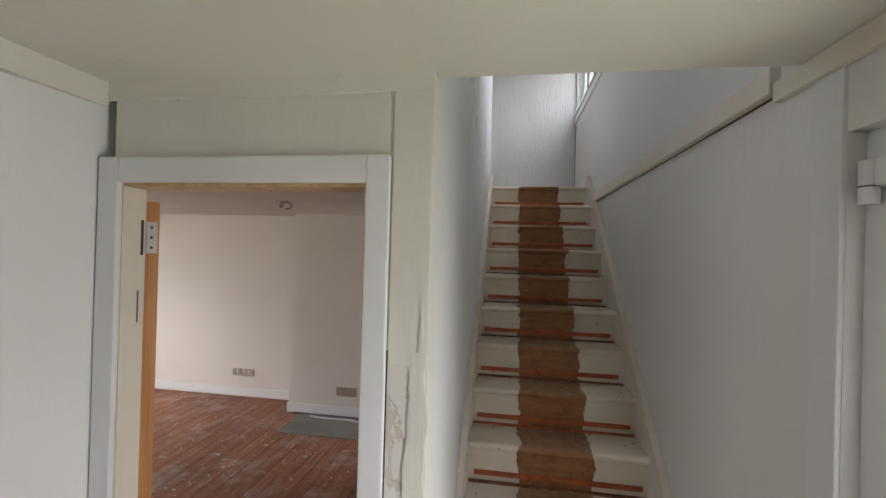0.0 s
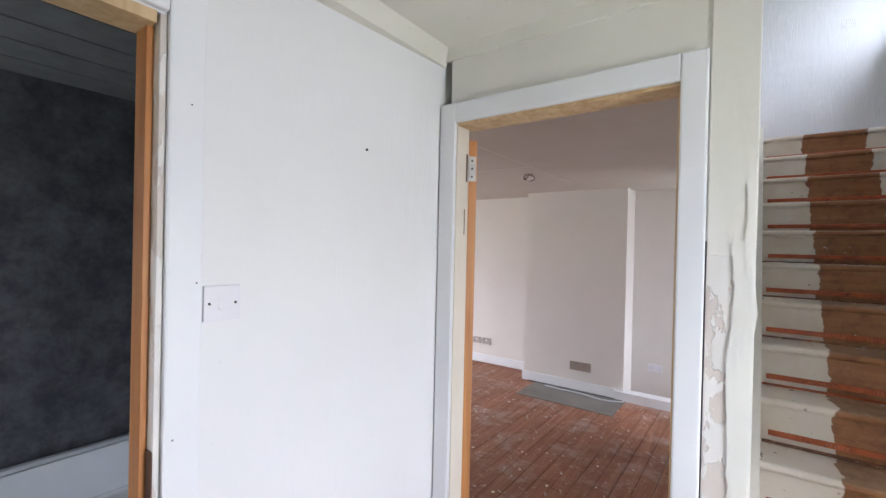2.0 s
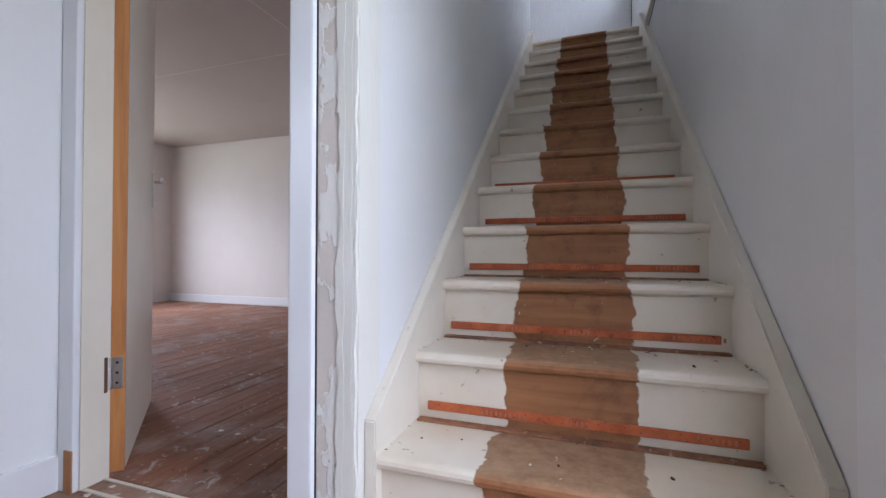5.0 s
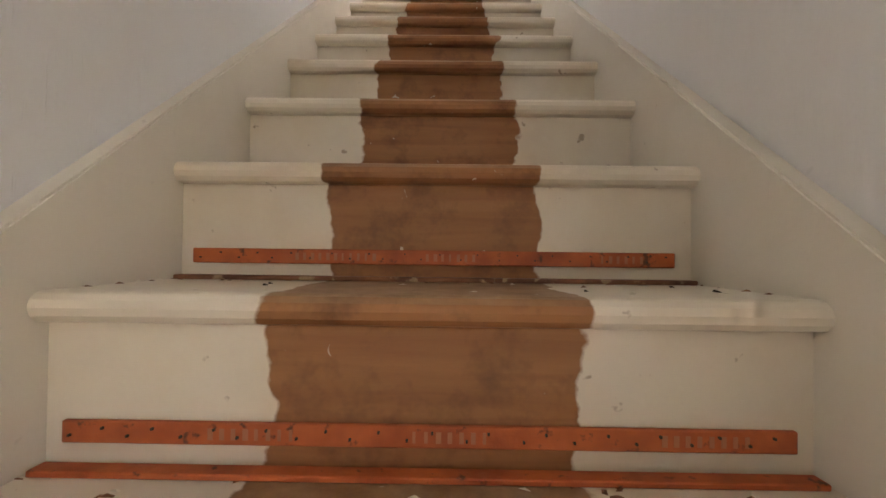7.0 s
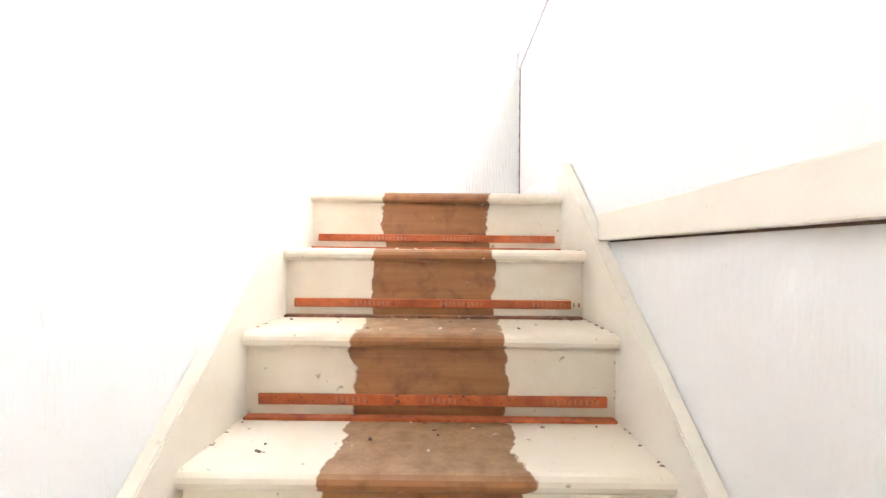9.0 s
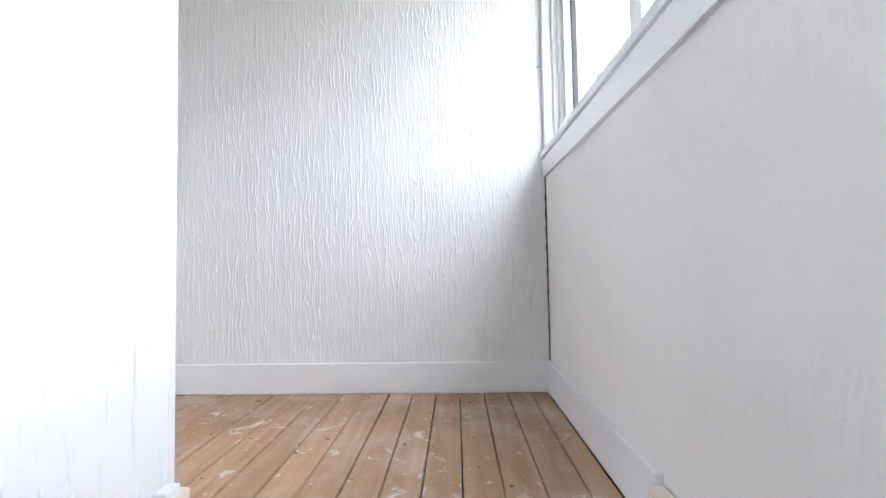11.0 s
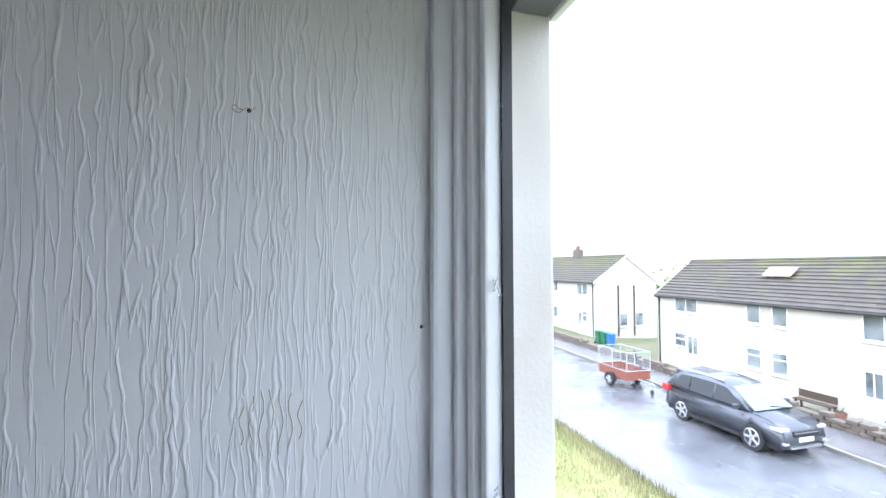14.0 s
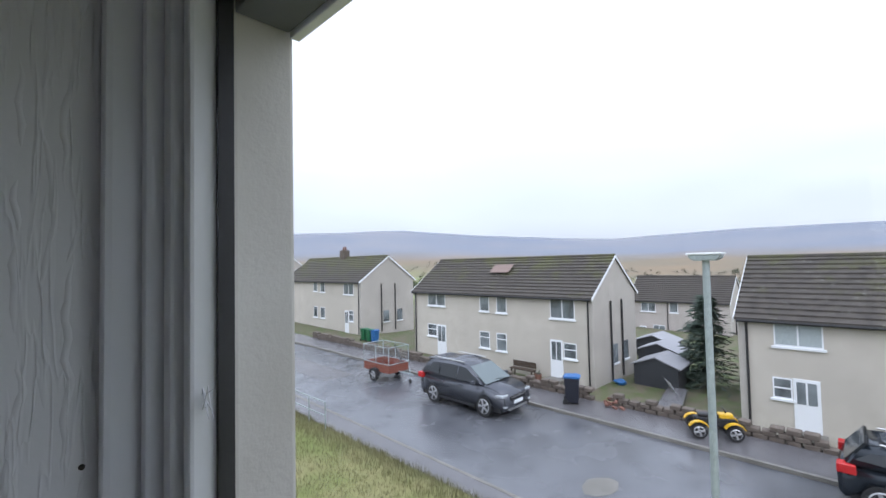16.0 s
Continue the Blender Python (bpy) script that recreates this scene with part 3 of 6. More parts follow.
for z in (1.885, 0.275):
    h = part("hinge", box((0.004, -0.0035, z), (0.036, -0.0005, z + 0.1), 0.001), METAL, leaf, "steel butt hinge")
    for i in range(3):
        part("knuckle", tube((0.0, -0.006, z + 0.034 * i), (0.0, -0.006, z + 0.032 + 0.034 * i), 0.0075), METAL, h)
    for i in range(3):
        part("screw", tube((0.02, -0.0045, z + 0.018 + 0.032 * i), (0.02, -0.0030, z + 0.018 + 0.032 * i), 0.0045, seg=8), SCREW, h)
    frame_piece("hinge_recess", (-0.9662, 0.034, F + z - 0.006), (-0.9648, 0.044, F + z + 0.104), RUST, 0.0004, "chipped dark hinge recess", dw)
frame_piece("hinge_recess", (-0.9662, 0.026, 1.62), (-0.9650, 0.031, 1.72), RUST, 0.0004, "chipped old screw holes", dw)
hd = part("handle_plate", box((0.041, 0.68, 0.92), (0.048, 0.72, 1.08), 0.002), METAL, leaf, "chrome lever handle plate")
part("lever", tube((0.085, 0.70, 1.04), (0.085, 0.60, 1.04), 0.008), METAL, hd)
part("spindle", tube((0.045, 0.70, 1.04), (0.087, 0.70, 1.04), 0.008), METAL, hd)
# threshold strips of old adhesive
for y in (-0.028, 0.035):
    tagged(part("adhesive_line", box((-0.995, y, F), (-0.205, y + 0.012, F + 0.004), 0.001), OLD_TRIM), "white strip of old adhesive on the floorboards", "threshold", kind="structure")
# post at the stair foot with flaking paint
rng = random.Random(21)


def ragged_strip(x0, x1, y0, y1, z0, z1, wob, step=0.03):
    """An upright skin of paint or plaster with uneven side edges."""
    k = int((z1 - z0) / step)
    left, right = [], []
    a = b = 0.0
    for i in range(k + 1):
        z = z0 + (z1 - z0) * i / k
        a = a * 0.6 + rng.uniform(-wob, wob)
        b = b * 0.6 + rng.uniform(-wob, wob)
        left.append((x0 + a, z))
        right.append((x1 + b, z))
    return prism(left + right[::-1], 1, y0, y1)


tagged(part("flaking_strip", box((-0.1385, -0.034, 0.075), (-0.075, -0.030, 1.56), 0.001), FLAKE), "strip of flaking paint and bare plaster beside the doorway", "wall patch", kind="structure")
corner = tagged(part("corner_bead", box((-0.1385, -0.036, 1.56), (-0.03, -0.030, HC), 0.003), CREAM_WALL), "lumpy painted wall corner at the stair foot", "wall", kind="structure")
part("paint_skin", ragged_strip(-0.082, -0.034, -0.0385, -0.030, 0.075, 1.60, 0.006), CREAM_WALL, corner)
for x0, w_, z0, z1 in ((-0.070, 0.006, 0.1, 1.5), (-0.052, 0.008, 0.3, 1.75), (-0.040, 0.006, 0.1, 1.5)):
    part("paint_run", ragged_strip(x0, x0 + w_, -0.0392, -0.030, z0, z1, 0.0025, 0.025), CREAM_WALL, corner)
tagged(part("crack", box((-0.142, -0.036, 0.08), (-0.1386, -0.030, 1.60)), RUBBER), "dark crack beside the architrave", "crack", kind="structure")
tagged(part("baseboard", box((-0.139, -0.058, F), (-0.028, -0.030, 0.075), 0.003), TRIM), "short white skirting block at the stair foot", "skirting", kind="structure")
tagged(part("baseboard", prism([(XL + 0.004, -0.905), (XL + 0.021, -0.905), (XL + 0.074, -0.05), (XL + 0.055, -0.05)], 2, F, 0.055, 0.002), TRIM), "white painted skirting board", "skirting", kind="structure")
# coving
tagged(part("trim_cove", prism([(XL, HC - 0.06), (XL + 0.07, HC - 0.06), (XL + 0.1, HC), (XL, HC)], 1, -0.984, -0.03), CEILING), "narrow plaster coving", "coving", kind="structure")
tagged(part("trim_cove", prism([(-0.03, HC - 0.045), (-0.04, HC - 0.045), (-0.055, HC), (-0.03, HC)], 0, XL + 0.04, -0.03), CEILING), "narrow plaster coving", "coving", kind="structure")
tagged(part("trim_beam", box((XR - 0.02, -1.3, 2.28), (XR, 0.10, HC - 0.002), 0.003), OLD_TRIM), "cream painted board under the hall ceiling", "trim", kind="structure")
tagged(part("trim_board", box((XR - 0.028, 0.10, 2.305), (XR, 2.48, 2.375), 0.004), OLD_TRIM), "cream painted board along the stair wall", "trim", kind="structure")
tagged(part("trim_joint", box((XR - 0.003, 0.10, 2.301), (XR, 2.46, 2.305)), RUST), "dark open joint under the board", "trim", kind="structure")

# bathroom doorway
bd = tagged(new("door_2"), "bathroom doorway with white architrave and orange pine lining", "doorway", kind="structure")
frame_piece("architrave", (XL, -0.985, 0.055), (XL + 0.018, -0.905, 2.15), parent=bd)
frame_piece("architrave", (XL, -1.83, F), (XL + 0.018, -1.75, 2.15), parent=bd)
frame_piece("architrave", (XL, -1.75, 2.075), (XL + 0.018, -0.985, 2.15), parent=bd)
frame_piece("plinth_block", (XL, -0.985, F), (XL + 0.022, -0.903, 0.055), BLOCK_PINE, 0.002, "brown bare wood plinth block", bd)
frame_piece("lining", (XL - 0.1, -0.999, F), (XL + 0.002, -0.985, 2.07), FLAKE, 0.002, "crumbling filler beside the lining", bd)
frame_piece("door_stop", (XL - 0.09, -1.014, F), (XL - 0.03, -0.999, 2.05), PINE, 0.002, "orange pine door stop", bd)
frame_piece("lining", (XL - 0.1, -1.75, 2.045), (XL + 0.002, -1.005, 2.072), PALE_PINE, 0.002, "raw pine lining head", bd)
frame_piece("lining", (XL - 0.1, -1.75, F), (XL + 0.002, -1.73, 2.045), PALE_PINE, 0.002, "raw pine lining", bd)
kp = part("strike_plate", box((XL - 0.028, -1.002, 0.93), (XL + 0.003, -0.999, 1.10), 0.0005), RUST, bd, "rusty latch plate")
bdoor = thing("bathroom_door", "open bathroom door with bare orange pine edge", "door")
frame_piece("leaf", (XL + 0.02, -1.775, F + 0.01), (XL + 0.55, -1.74, 2.03), OLD_TRIM, 0.002, "", bdoor)
frame_piece("lipping", (XL + 0.55, -1.775, F + 0.01), (XL + 0.56, -1.74, 2.03), PINE, 0.001, "bare pine door edge", bdoor)

# electrical plates on the hall wall
def switch_plate(y, z):
    o = thing("light_switch", "white plastic single light switch plate", "light switch", at=(XL + 0.0615 * (y + 0.985), y, z))
    o.rotation_euler = (0, 0, -0.0615)
    part("plate", box((0, -0.0435, -0.0435), (0.009, 0.0435, 0.0435), 0.003), PLASTIC, o)
    part("rocker", prism([(0.009, -0.016), (0.013, -0.014), (0.0105, 0.016), (0.009, 0.016)], 1, -0.009, 0.009), PLASTIC, o)
    for s in (-0.031, 0.031):
        part("screw", tube((0.0085, s, 0), (0.0105, s, 0), 0.0035, seg=10), SCREW, o)
    return o


def socket_plate(name, pos, turn, label):
    o = thing(name, label, "socket", "wall sockets", at=pos)
    o.rotation_euler = (0, 0, turn)
    part("plate", box((0, -0.074, -0.0435), (0.010, 0.074, 0.0435), 0.003), PLASTIC, o)
    for c in (-0.037, 0.037):
        part("rocker", box((0.009, c - 0.008 - c * 0.5, 0.012), (0.0135, c + 0.008 - c * 0.5, 0.030), 0.002), PLASTIC, o)
        bm = bmesh.new()
        bm_box(bm, (0.0095, c - 0.002, 0.006), (0.0106, c + 0.002, 0.014))
        bm_box(bm, (0.0095, c - 0.014, -0.014), (0.0106, c - 0.008, -0.010))
        bm_box(bm, (0.0095, c + 0.008, -0.014), (0.0106, c + 0.014, -0.010))
        part("pin_holes", bm, BLACK, o, "dark pin holes")
    for s in (-0.06, 0.06):
        part("screw", tube((0.0095, s, 0), (0.0108, s, 0), 0.003, seg=8), SCREW, o)
    return o


switch_plate(-0.858, 1.419)
socket_plate("double_socket", (XL + 0.0215, -0.636, 0.257), -0.0615, "white plastic double socket on the hall wall")
tagged(part("nail", tube((XL + 0.03, -0.41, 1.88), (XL + 0.04, -0.41, 1.88), 0.004), SCREW), "small dark nail head in the wall", "nail")
rng = random.Random(8)
for i in range(5):
    y, z = -0.945 + rng.uniform(-0.025, 0.025), 0.45 + i * 0.36 + rng.uniform(-0.1, 0.1)
    tagged(part("filled_nail", tube((XL + 0.0165, y, z), (XL + 0.0188, y, z), 0.002, seg=8), SCREW, bd))

# front door
fd = thing("front_door", "white plastic front door with obscure glass, closed", "door")
frame_piece("frame_post", (0.855, -0.128, F), (0.95, -0.04, 2.28), UPVC, 0.004, "", fd)
frame_piece("frame_post", (0.90, -0.20, F), (0.97, -0.128, 2.14), UPVC, 0.004, "grey shaded frame", fd)
frame_piece("frame_post", (0.90, -1.16, F), (0.97, -1.09, 2.14), UPVC, 0.004, "", fd)
frame_piece("frame_head", (0.90, -1.09, 2.07), (0.97, -0.20, 2.14), UPVC, 0.004, "", fd)
for y0, y1 in ((-0.31, -0.20), (-1.09, -0.98)):
    frame_piece("stile", (0.905, y0, F + 0.02), (0.965, y1, 2.07), UPVC, 0.004, "", fd)
for z0, z1 in ((F + 0.02, 0.25), (0.95, 1.08), (1.95, 2.07)):
    frame_piece("rail", (0.905, -0.98, z0), (0.965, -0.31, z1), UPVC, 0.004, "", fd)
for z0, z1 in ((0.25, 0.95), (1.08, 1.95)):
    pane = frame_piece("pane", (0.932, -0.98, z0), (0.940, -0.31, z1), GLASS_M, 0, "", fd)
    pane.visible_shadow = False
hg = frame_piece("hinge", (0.875, -0.235, 2.02), (0.905, -0.165, 2.075), UPVC, 0.004, "white door hinge", fd)
part("barrel", tube((0.878, -0.168, 1.985), (0.878, -0.168, 2.072), 0.017, seg=16), UPVC, hg)
part("ring", tube((0.878, -0.168, 2.019), (0.878, -0.168, 2.022), 0.0175, seg=16), BLACK, hg)

# landing trim
tagged(part("baseboard", box((-1.99, YE - 0.016, TOP), (XR - 0.017, YE, TOP + 0.118), 0.003), TRIM), "white painted skirting board", "skirting", kind="structure")
tagged(part("baseboard", box((XR - 0.016, 12 * G + 0.085, TOP), (XR, YE - 0.001, TOP + 0.118), 0.003), TRIM), "white painted skirting board", "skirting", kind="structure")
tagged(part("baseboard", box((-0.029, 12 * G + 0.02, TOP + 0.085), (-0.006, 12 * G + 0.06, TOP + 0.118), 0.003), TRIM), "white skirting end at the stair head", "skirting", kind="structure")
tagged(part("corner_crack", box((XR - 0.004, YE - 0.008, TOP + 0.12), (XR, YE, 3.33)), flat("brown_gap", (0.16, 0.11, 0.08), 0.9)), "dark brown open crack in the wall corner", "crack", kind="structure")
bm = bmesh.new()
rng = random.Random(3)
for i in range(16):
    z = 2.7 + rng.random() * 0.62
    bm_box(bm, (XR - 0.006, YE - 0.01, z), (XR - 0.003, YE, z + rng.uniform(0.004, 0.03)))
tagged(part("crack_chips", bm, RUBBER), "dark chips along the corner crack", "crack", kind="structure")

# landing window: sill, apron, frame, casement
win = tagged(new("window_1"), "white plastic landing window with one tall casement, widened unseen for stair light", "window", kind="structure")
frame_piece("window_sill", (XR - 0.022, 1.66, 3.390), (0.955, YE - 0.001, 3.420), TRIM, 0.012, "white rounded sill board", win)
frame_piece("apron", (XR - 0.012, 1.68, 3.318), (XR + 0.001, YE - 0.001, 3.390), TRIM, 0.002, "white board under the sill", win)
XF = 0.925
frame_piece("side_trim", (XR - 0.006, YE - 0.032, 3.42), (XF - 0.012, YE - 0.0005, 4.55), TRIM, 0.008, "", win)
frame_piece("side_trim", (XF - 0.03, YE - 0.055, 3.42), (XF, YE - 0.032, 4.5), TRIM, 0.006, "", win)
frame_piece("window_frame", (XF - 0.012, YE - 0.085, 3.42), (XF + 0.055, YE - 0.055, 4.5), UPVC, 0.004, "", win)
frame_piece("window_frame", (XF - 0.012, 1.7, 3.42), (XF + 0.055, YE - 0.085, 3.462), UPVC, 0.004, "", win)
frame_piece("window_frame", (XF - 0.012, 1.7, 4.44), (XF + 0.055, YE - 0.085, 4.5), UPVC, 0.004, "", win)
frame_piece("window_frame", (XF - 0.012, 1.7, 3.462), (XF + 0.055, 1.74, 4.44), UPVC, 0.004, "", win)
frame_piece("mullion", (XF - 0.014, 2.99, 3.462), (XF + 0.055, 3.055, 4.44), UPVC, 0.004, "", win)
# everything of the window below y 2.6 is unseen, added for stair light
frame_piece("mullion", (XF - 0.014, 2.30, 3.462), (XF + 0.055, 2.37, 4.44), UPVC, 0.004, "", win)
SY0, SY1, SZ0, SZ1 = 3.06, YE - 0.088, 3.465, 4.437
for lo, hi in (((XF, SY1 - 0.026, SZ0), (XF + 0.05, SY1, SZ1)), ((XF, SY0, SZ0), (XF + 0.05, SY0 + 0.03, SZ1)), ((XF, SY0 + 0.03, SZ0), (XF + 0.05, SY1 - 0.026, SZ0 + 0.036)), ((XF, SY0 + 0.03, SZ1 - 0.03), (XF + 0.05, SY1 - 0.026, SZ1))):
    frame_piece("casement", lo, hi, UPVC, 0.005, "", win)
gy0, gy1, gz0, gz1 = SY0 + 0.03, SY1 - 0.026, SZ0 + 0.036, SZ1 - 0.03
for lo, hi in (((XF + 0.028, gy1 - 0.008, gz0), (XF + 0.046, gy1, gz1)), ((XF + 0.018, gy0, gz0), (XF + 0.046, gy1 - 0.008, gz0 + 0.006)), ((XF + 0.018, gy0, gz1 - 0.005), (XF + 0.046, gy1 - 0.008, gz1)), ((XF + 0.018, gy0, gz0 + 0.006), (XF + 0.046, gy0 + 0.005, gz1 - 0.005))):
    frame_piece("gasket", lo, hi, RUBBER, 0, "black rubber seal", win)
for y0, y1 in ((gy0 + 0.005, gy1 - 0.008), (2.37, 2.98), (1.76, 2.30)):
    pane = frame_piece("pane", (XF + 0.026, y0, gz0 + 0.006), (XF + 0.030, y1, gz1 - 0.005), GLASS_M, 0, "", win)
    pane.visible_shadow = False
for y in (YE - 0.21, 3.22):
    lt = frame_piece("latch", (XF - 0.020, y - 0.016, 3.452), (XF - 0.011, y + 0.016, 3.484), UPVC, 0.003, "white worn window latch", win)
    part("latch_boss", tube((XF - 0.034, y, 3.474), (XF - 0.018, y, 3.474), 0.010, 0.012, 12), UPVC, lt)
    part("latch_arm", tube((XF - 0.030, y, 3.472), (XF - 0.042, y - 0.024, 3.446), 0.0065, 0.0045, 8), UPVC, lt)
    part("latch_hole", tube((XF - 0.0215, y - 0.026, 3.468), (XF - 0.0115, y - 0.026, 3.468), 0.004, seg=8), RUST, lt)
part("stay_bar", prism([(XF - 0.030, 3.452), (XF - 0.024, 3.452), (XF - 0.024, 3.462), (XF - 0.030, 3.462)], 1, 3.23, 3.44, 0.001), UPVC, win, "flat white window stay")
part("mould_line", box((XF - 0.014, 2.66, 3.4622), (XF - 0.002, 3.26, 3.4645)), RUST, win, "dark mould line along the frame")
part("dirt_line", box((XF - 0.019, 1.75, 3.4195), (XF - 0.011, YE - 0.09, 3.4225), 0.0008, 1), flat("brown_grime", (0.30, 0.22, 0.13), 0.9, 0.0, 0.4, 30), win, "brown grime along the sill joint")
part("dirt_line", box((XR - 0.004, YE - 0.034, 3.4195), (XF - 0.02, YE - 0.030, 3.4225), 0.0008, 1), MATS["brown_grime"], win, "brown grime at the sill end")
for i, (x, y) in enumerate(((0.866, 3.52), (0.89, 3.40), (0.875, 3.60))):
    part("fly_speck", tube((x, y, 3.4195), (x + 0.001, y, 3.4225), 0.0035, 0.002, 7), SCREW, win, "small dark speck on the sill")
# outer reveal and lintel
tagged(part("outer_reveal", box((0.982, YE - 0.086, 3.35), (1.066, YE + 0.3, 4.60), 0.006), RENDER_GREY), "weathered grey render window reveal", "wall", kind="structure")
tagged(part("outer_sill", box((0.984, 1.6, 3.33), (1.16, YE - 0.09, 3.40), 0.01), RENDER_GREY), "grey outer window sill", "window sill", kind="structure")
lin = thing("window_lintel", "mould-stained grey lintel with a white drip strip", "lintel")
part("lintel_block", box((0.984, 1.6, 4.332), (1.058, YE - 0.088, 4.6), 0.004), painted("mouldy_lintel", (0.15, 0.155, 0.165), (0.03, 0.03, 0.035), 0.8, 0.95, 70, 0.5), lin)
part("drip_strip", box((1.059, 1.6, 4.325), (1.074, YE - 0.088, 4.362), 0.003), UPVC, lin, "white drip strip")
for y in (3.45, 3.62):
    part("drip", tube((1.07, y, 4.325), (1.07, y, 4.312), 0.007, 0.003, 8), GLASS_M, lin)
# marks on the end wall
def bug(name, x, z, r, label):
    tagged(part(name, tube((x, YE + 0.002, z), (x, YE - 0.004, z), r, r * 0.6, 9), SCREW), label, "mark", kind="structure")


bug("wall_mark", 0.845, 3.774, 0.004, "small dark spot on the wallpaper")
bug("wall_mark", 0.55, 4.143, 0.0045, "small brown stain on the wallpaper")

# faint stains and cobwebs
STAIN = flat("faint_brown_stain", (0.66, 0.62, 0.55), 0.7)
rng = random.Random(14)
st = thing("water_stain", "faint brown ring stain on the white wallpaper", "stain", at=(0.593, YE, 3.627))
for i in range(7):
    x = -0.045 + i * 0.015
    crv = bpy.data.curves.new("stain_streak", "CURVE")
    crv.dimensions, crv.bevel_depth = "3D", 0.0013
    sp = crv.splines.new("POLY")
    sp.points.add(6)
    hh = 0.055 * math.sqrt(max(0.1, 1 - (x / 0.055) ** 2))
    for k, pt in enumerate(sp.points):
        pt.co = (x + 0.004 * math.sin(k * 1.3 + i), -0.0005, -hh + 2 * hh * k / 6, 1)
    crv.materials.append(STAIN)
    o = new("stain_streak", crv)
    o.parent = st
st2 = thing("wall_stain", "smeared brown marks on the white wallpaper", "stain", at=(0.55, YE, 4.143))
SMEAR = flat("brown_smear", (0.52, 0.45, 0.35), 0.7)
for i in range(3):
    x, z = rng.uniform(-0.03, 0.0), rng.uniform(-0.006, 0.006)
    crv = bpy.data.curves.new("smear", "CURVE")
    crv.dimensions, crv.bevel_depth = "3D", 0.0008
    sp = crv.splines.new("POLY")
    sp.points.add(3)
    for k, pt in enumerate(sp.points):
        pt.co = (x + 0.006 * k, -0.0006, z + rng.uniform(-0.004, 0.006), 1)
    crv.materials.append(SMEAR)
    o = new("smear", crv)
    o.parent = st2
web = thing("cobweb", "wispy white cobweb on the window seal", "cobweb", at=(XF + 0.012, YE - 0.118, 3.853))
for zc, nn in ((0.0, 7), (-0.33, 9)):
    for i in range(nn):
        crv = bpy.data.curves.new("thread", "CURVE")
        crv.dimensions, crv.bevel_depth = "3D", 0.0005
        sp = crv.splines.new("POLY")
        sp.points.add(3)
        for k, pt in enumerate(sp.points):
            pt.co = (0.004 * rng.random(), 0.012 - 0.012 * k + rng.uniform(-.003, .003), zc + rng.uniform(-0.012, 0.012) + 0.006 * k * rng.uniform(-1, 1), 1)
        crv.materials.append(TRIM)
        o = new("thread", crv)
        o.parent = web

# ---- living room ----
tagged(part("baseboard", box((LX, LY - 0.016, F), (-2.32, LY, 0.06), 0.003), TRIM), "white skirting board", "skirting", kind="structure")
tagged(part("baseboard", box((-2.336, BREAST - 0.016, F), (-1.235, BREAST, 0.06), 0.003), TRIM), "white skirting board on the chimney breast", "skirting", kind="structure")
tagged(part("baseboard", box((-1.23, BREAST - 0.04, F), (0.86, BREAST + 0.10, 0.045), 0.003), TRIM), "white boxed skirting in the alcove", "skirting", kind="structure")
tagged(part("hearth_slab", box((-2.15, 2.95, F - 0.015), (-1.12, BREAST - 0.017, F + 0.006), 0.004), CONCRETE), "grey concrete hearth slab set in the floorboards", "hearth", kind="structure")
tagged(part("hearth_gap", box((-2.25, BREAST - 0.05, F), (-1.15, BREAST - 0.018, F + 0.009)), RUBBER), "dark gap along the hearth", "gap", kind="structure")
vent = thing("air_vent", "brown plastic air vent on the chimney breast", "air vent", at=(-1.62, BREAST, 0.23))
part("vent_frame", box((-0.12, -0.01, -0.05), (0.12, 0.0, 0.05), 0.003), VENT, vent)
for i in range(6):
    part("slat", box((-0.10, -0.014, -0.038 + i * 0.0135), (0.10, -0.008, -0.03 + i * 0.0135), 0.001, 1), VENT, vent)
socket_plate("double_socket", (-0.9, LY - 0.001, 0.27), -math.pi / 2, "white double socket in the alcove")
SOCKET_GREY = flat("grimy_socket_plate", (0.40, 0.36, 0.33), 0.4)
for x in (-3.22, -3.06):
    o = thing("single_socket", "white plastic single socket above the skirting", "socket", "living room sockets", at=(x, LY, 0.25))
    part("plate", box((-0.065, -0.01, -0.043), (0.065, 0, 0.043), 0.003), SOCKET_GREY, o)
    part("rocker", box((-0.01, -0.013, 0.0), (0.01, -0.009, 0.022), 0.001), PLASTIC, o)
rose = thing("ceiling_wires", "loose black lighting wires hanging from the ceiling", "wires", at=(-1.72, 2.22, LC))
part("ceiling_hole", tube((0, 0, -0.004), (0, 0, 0.002), 0.05, seg=20), VENT, rose, "brown patch round the wire hole")
for i, (a, b, c) in enumerate(((0.05, 0.02, 0.07), (-0.06, 0.03, 0.05), (0.02, -0.06, 0.06))):
    crv = bpy.data.curves.new("wire", "CURVE")
    crv.dimensions, crv.bevel_depth = "3D", 0.004
    sp = crv.splines.new("BEZIER")
    sp.bezier_points.add(2)
    for bp, co in zip(sp.bezier_points, ((0, 0, 0), (a, b, -c * 0.6), (a * 0.3, b - 0.03, -c))):
        bp.co = co
        bp.handle_left_type = bp.handle_right_type = "AUTO"
    crv.materials.append(BLACK)
    w = new("wire", crv)
    w.parent = rose
tagged(part("ceiling_crack", boxes(((-1.56, 0.3, LC - 0.001), (-1.555, 2.9, LC + 0.001)), ((-4.8, 1.9, LC - 0.001), (-1.56, 1.905, LC + 0.001))), LIVING_WALL), "filled joint lines across the ceiling", "crack", kind="structure")
# made-up window frame in the end wall, out of view, for the fill lamp
w2 = tagged(new("added_window"), "white living room window, added unseen for the fill lamp", "window", kind="structure")
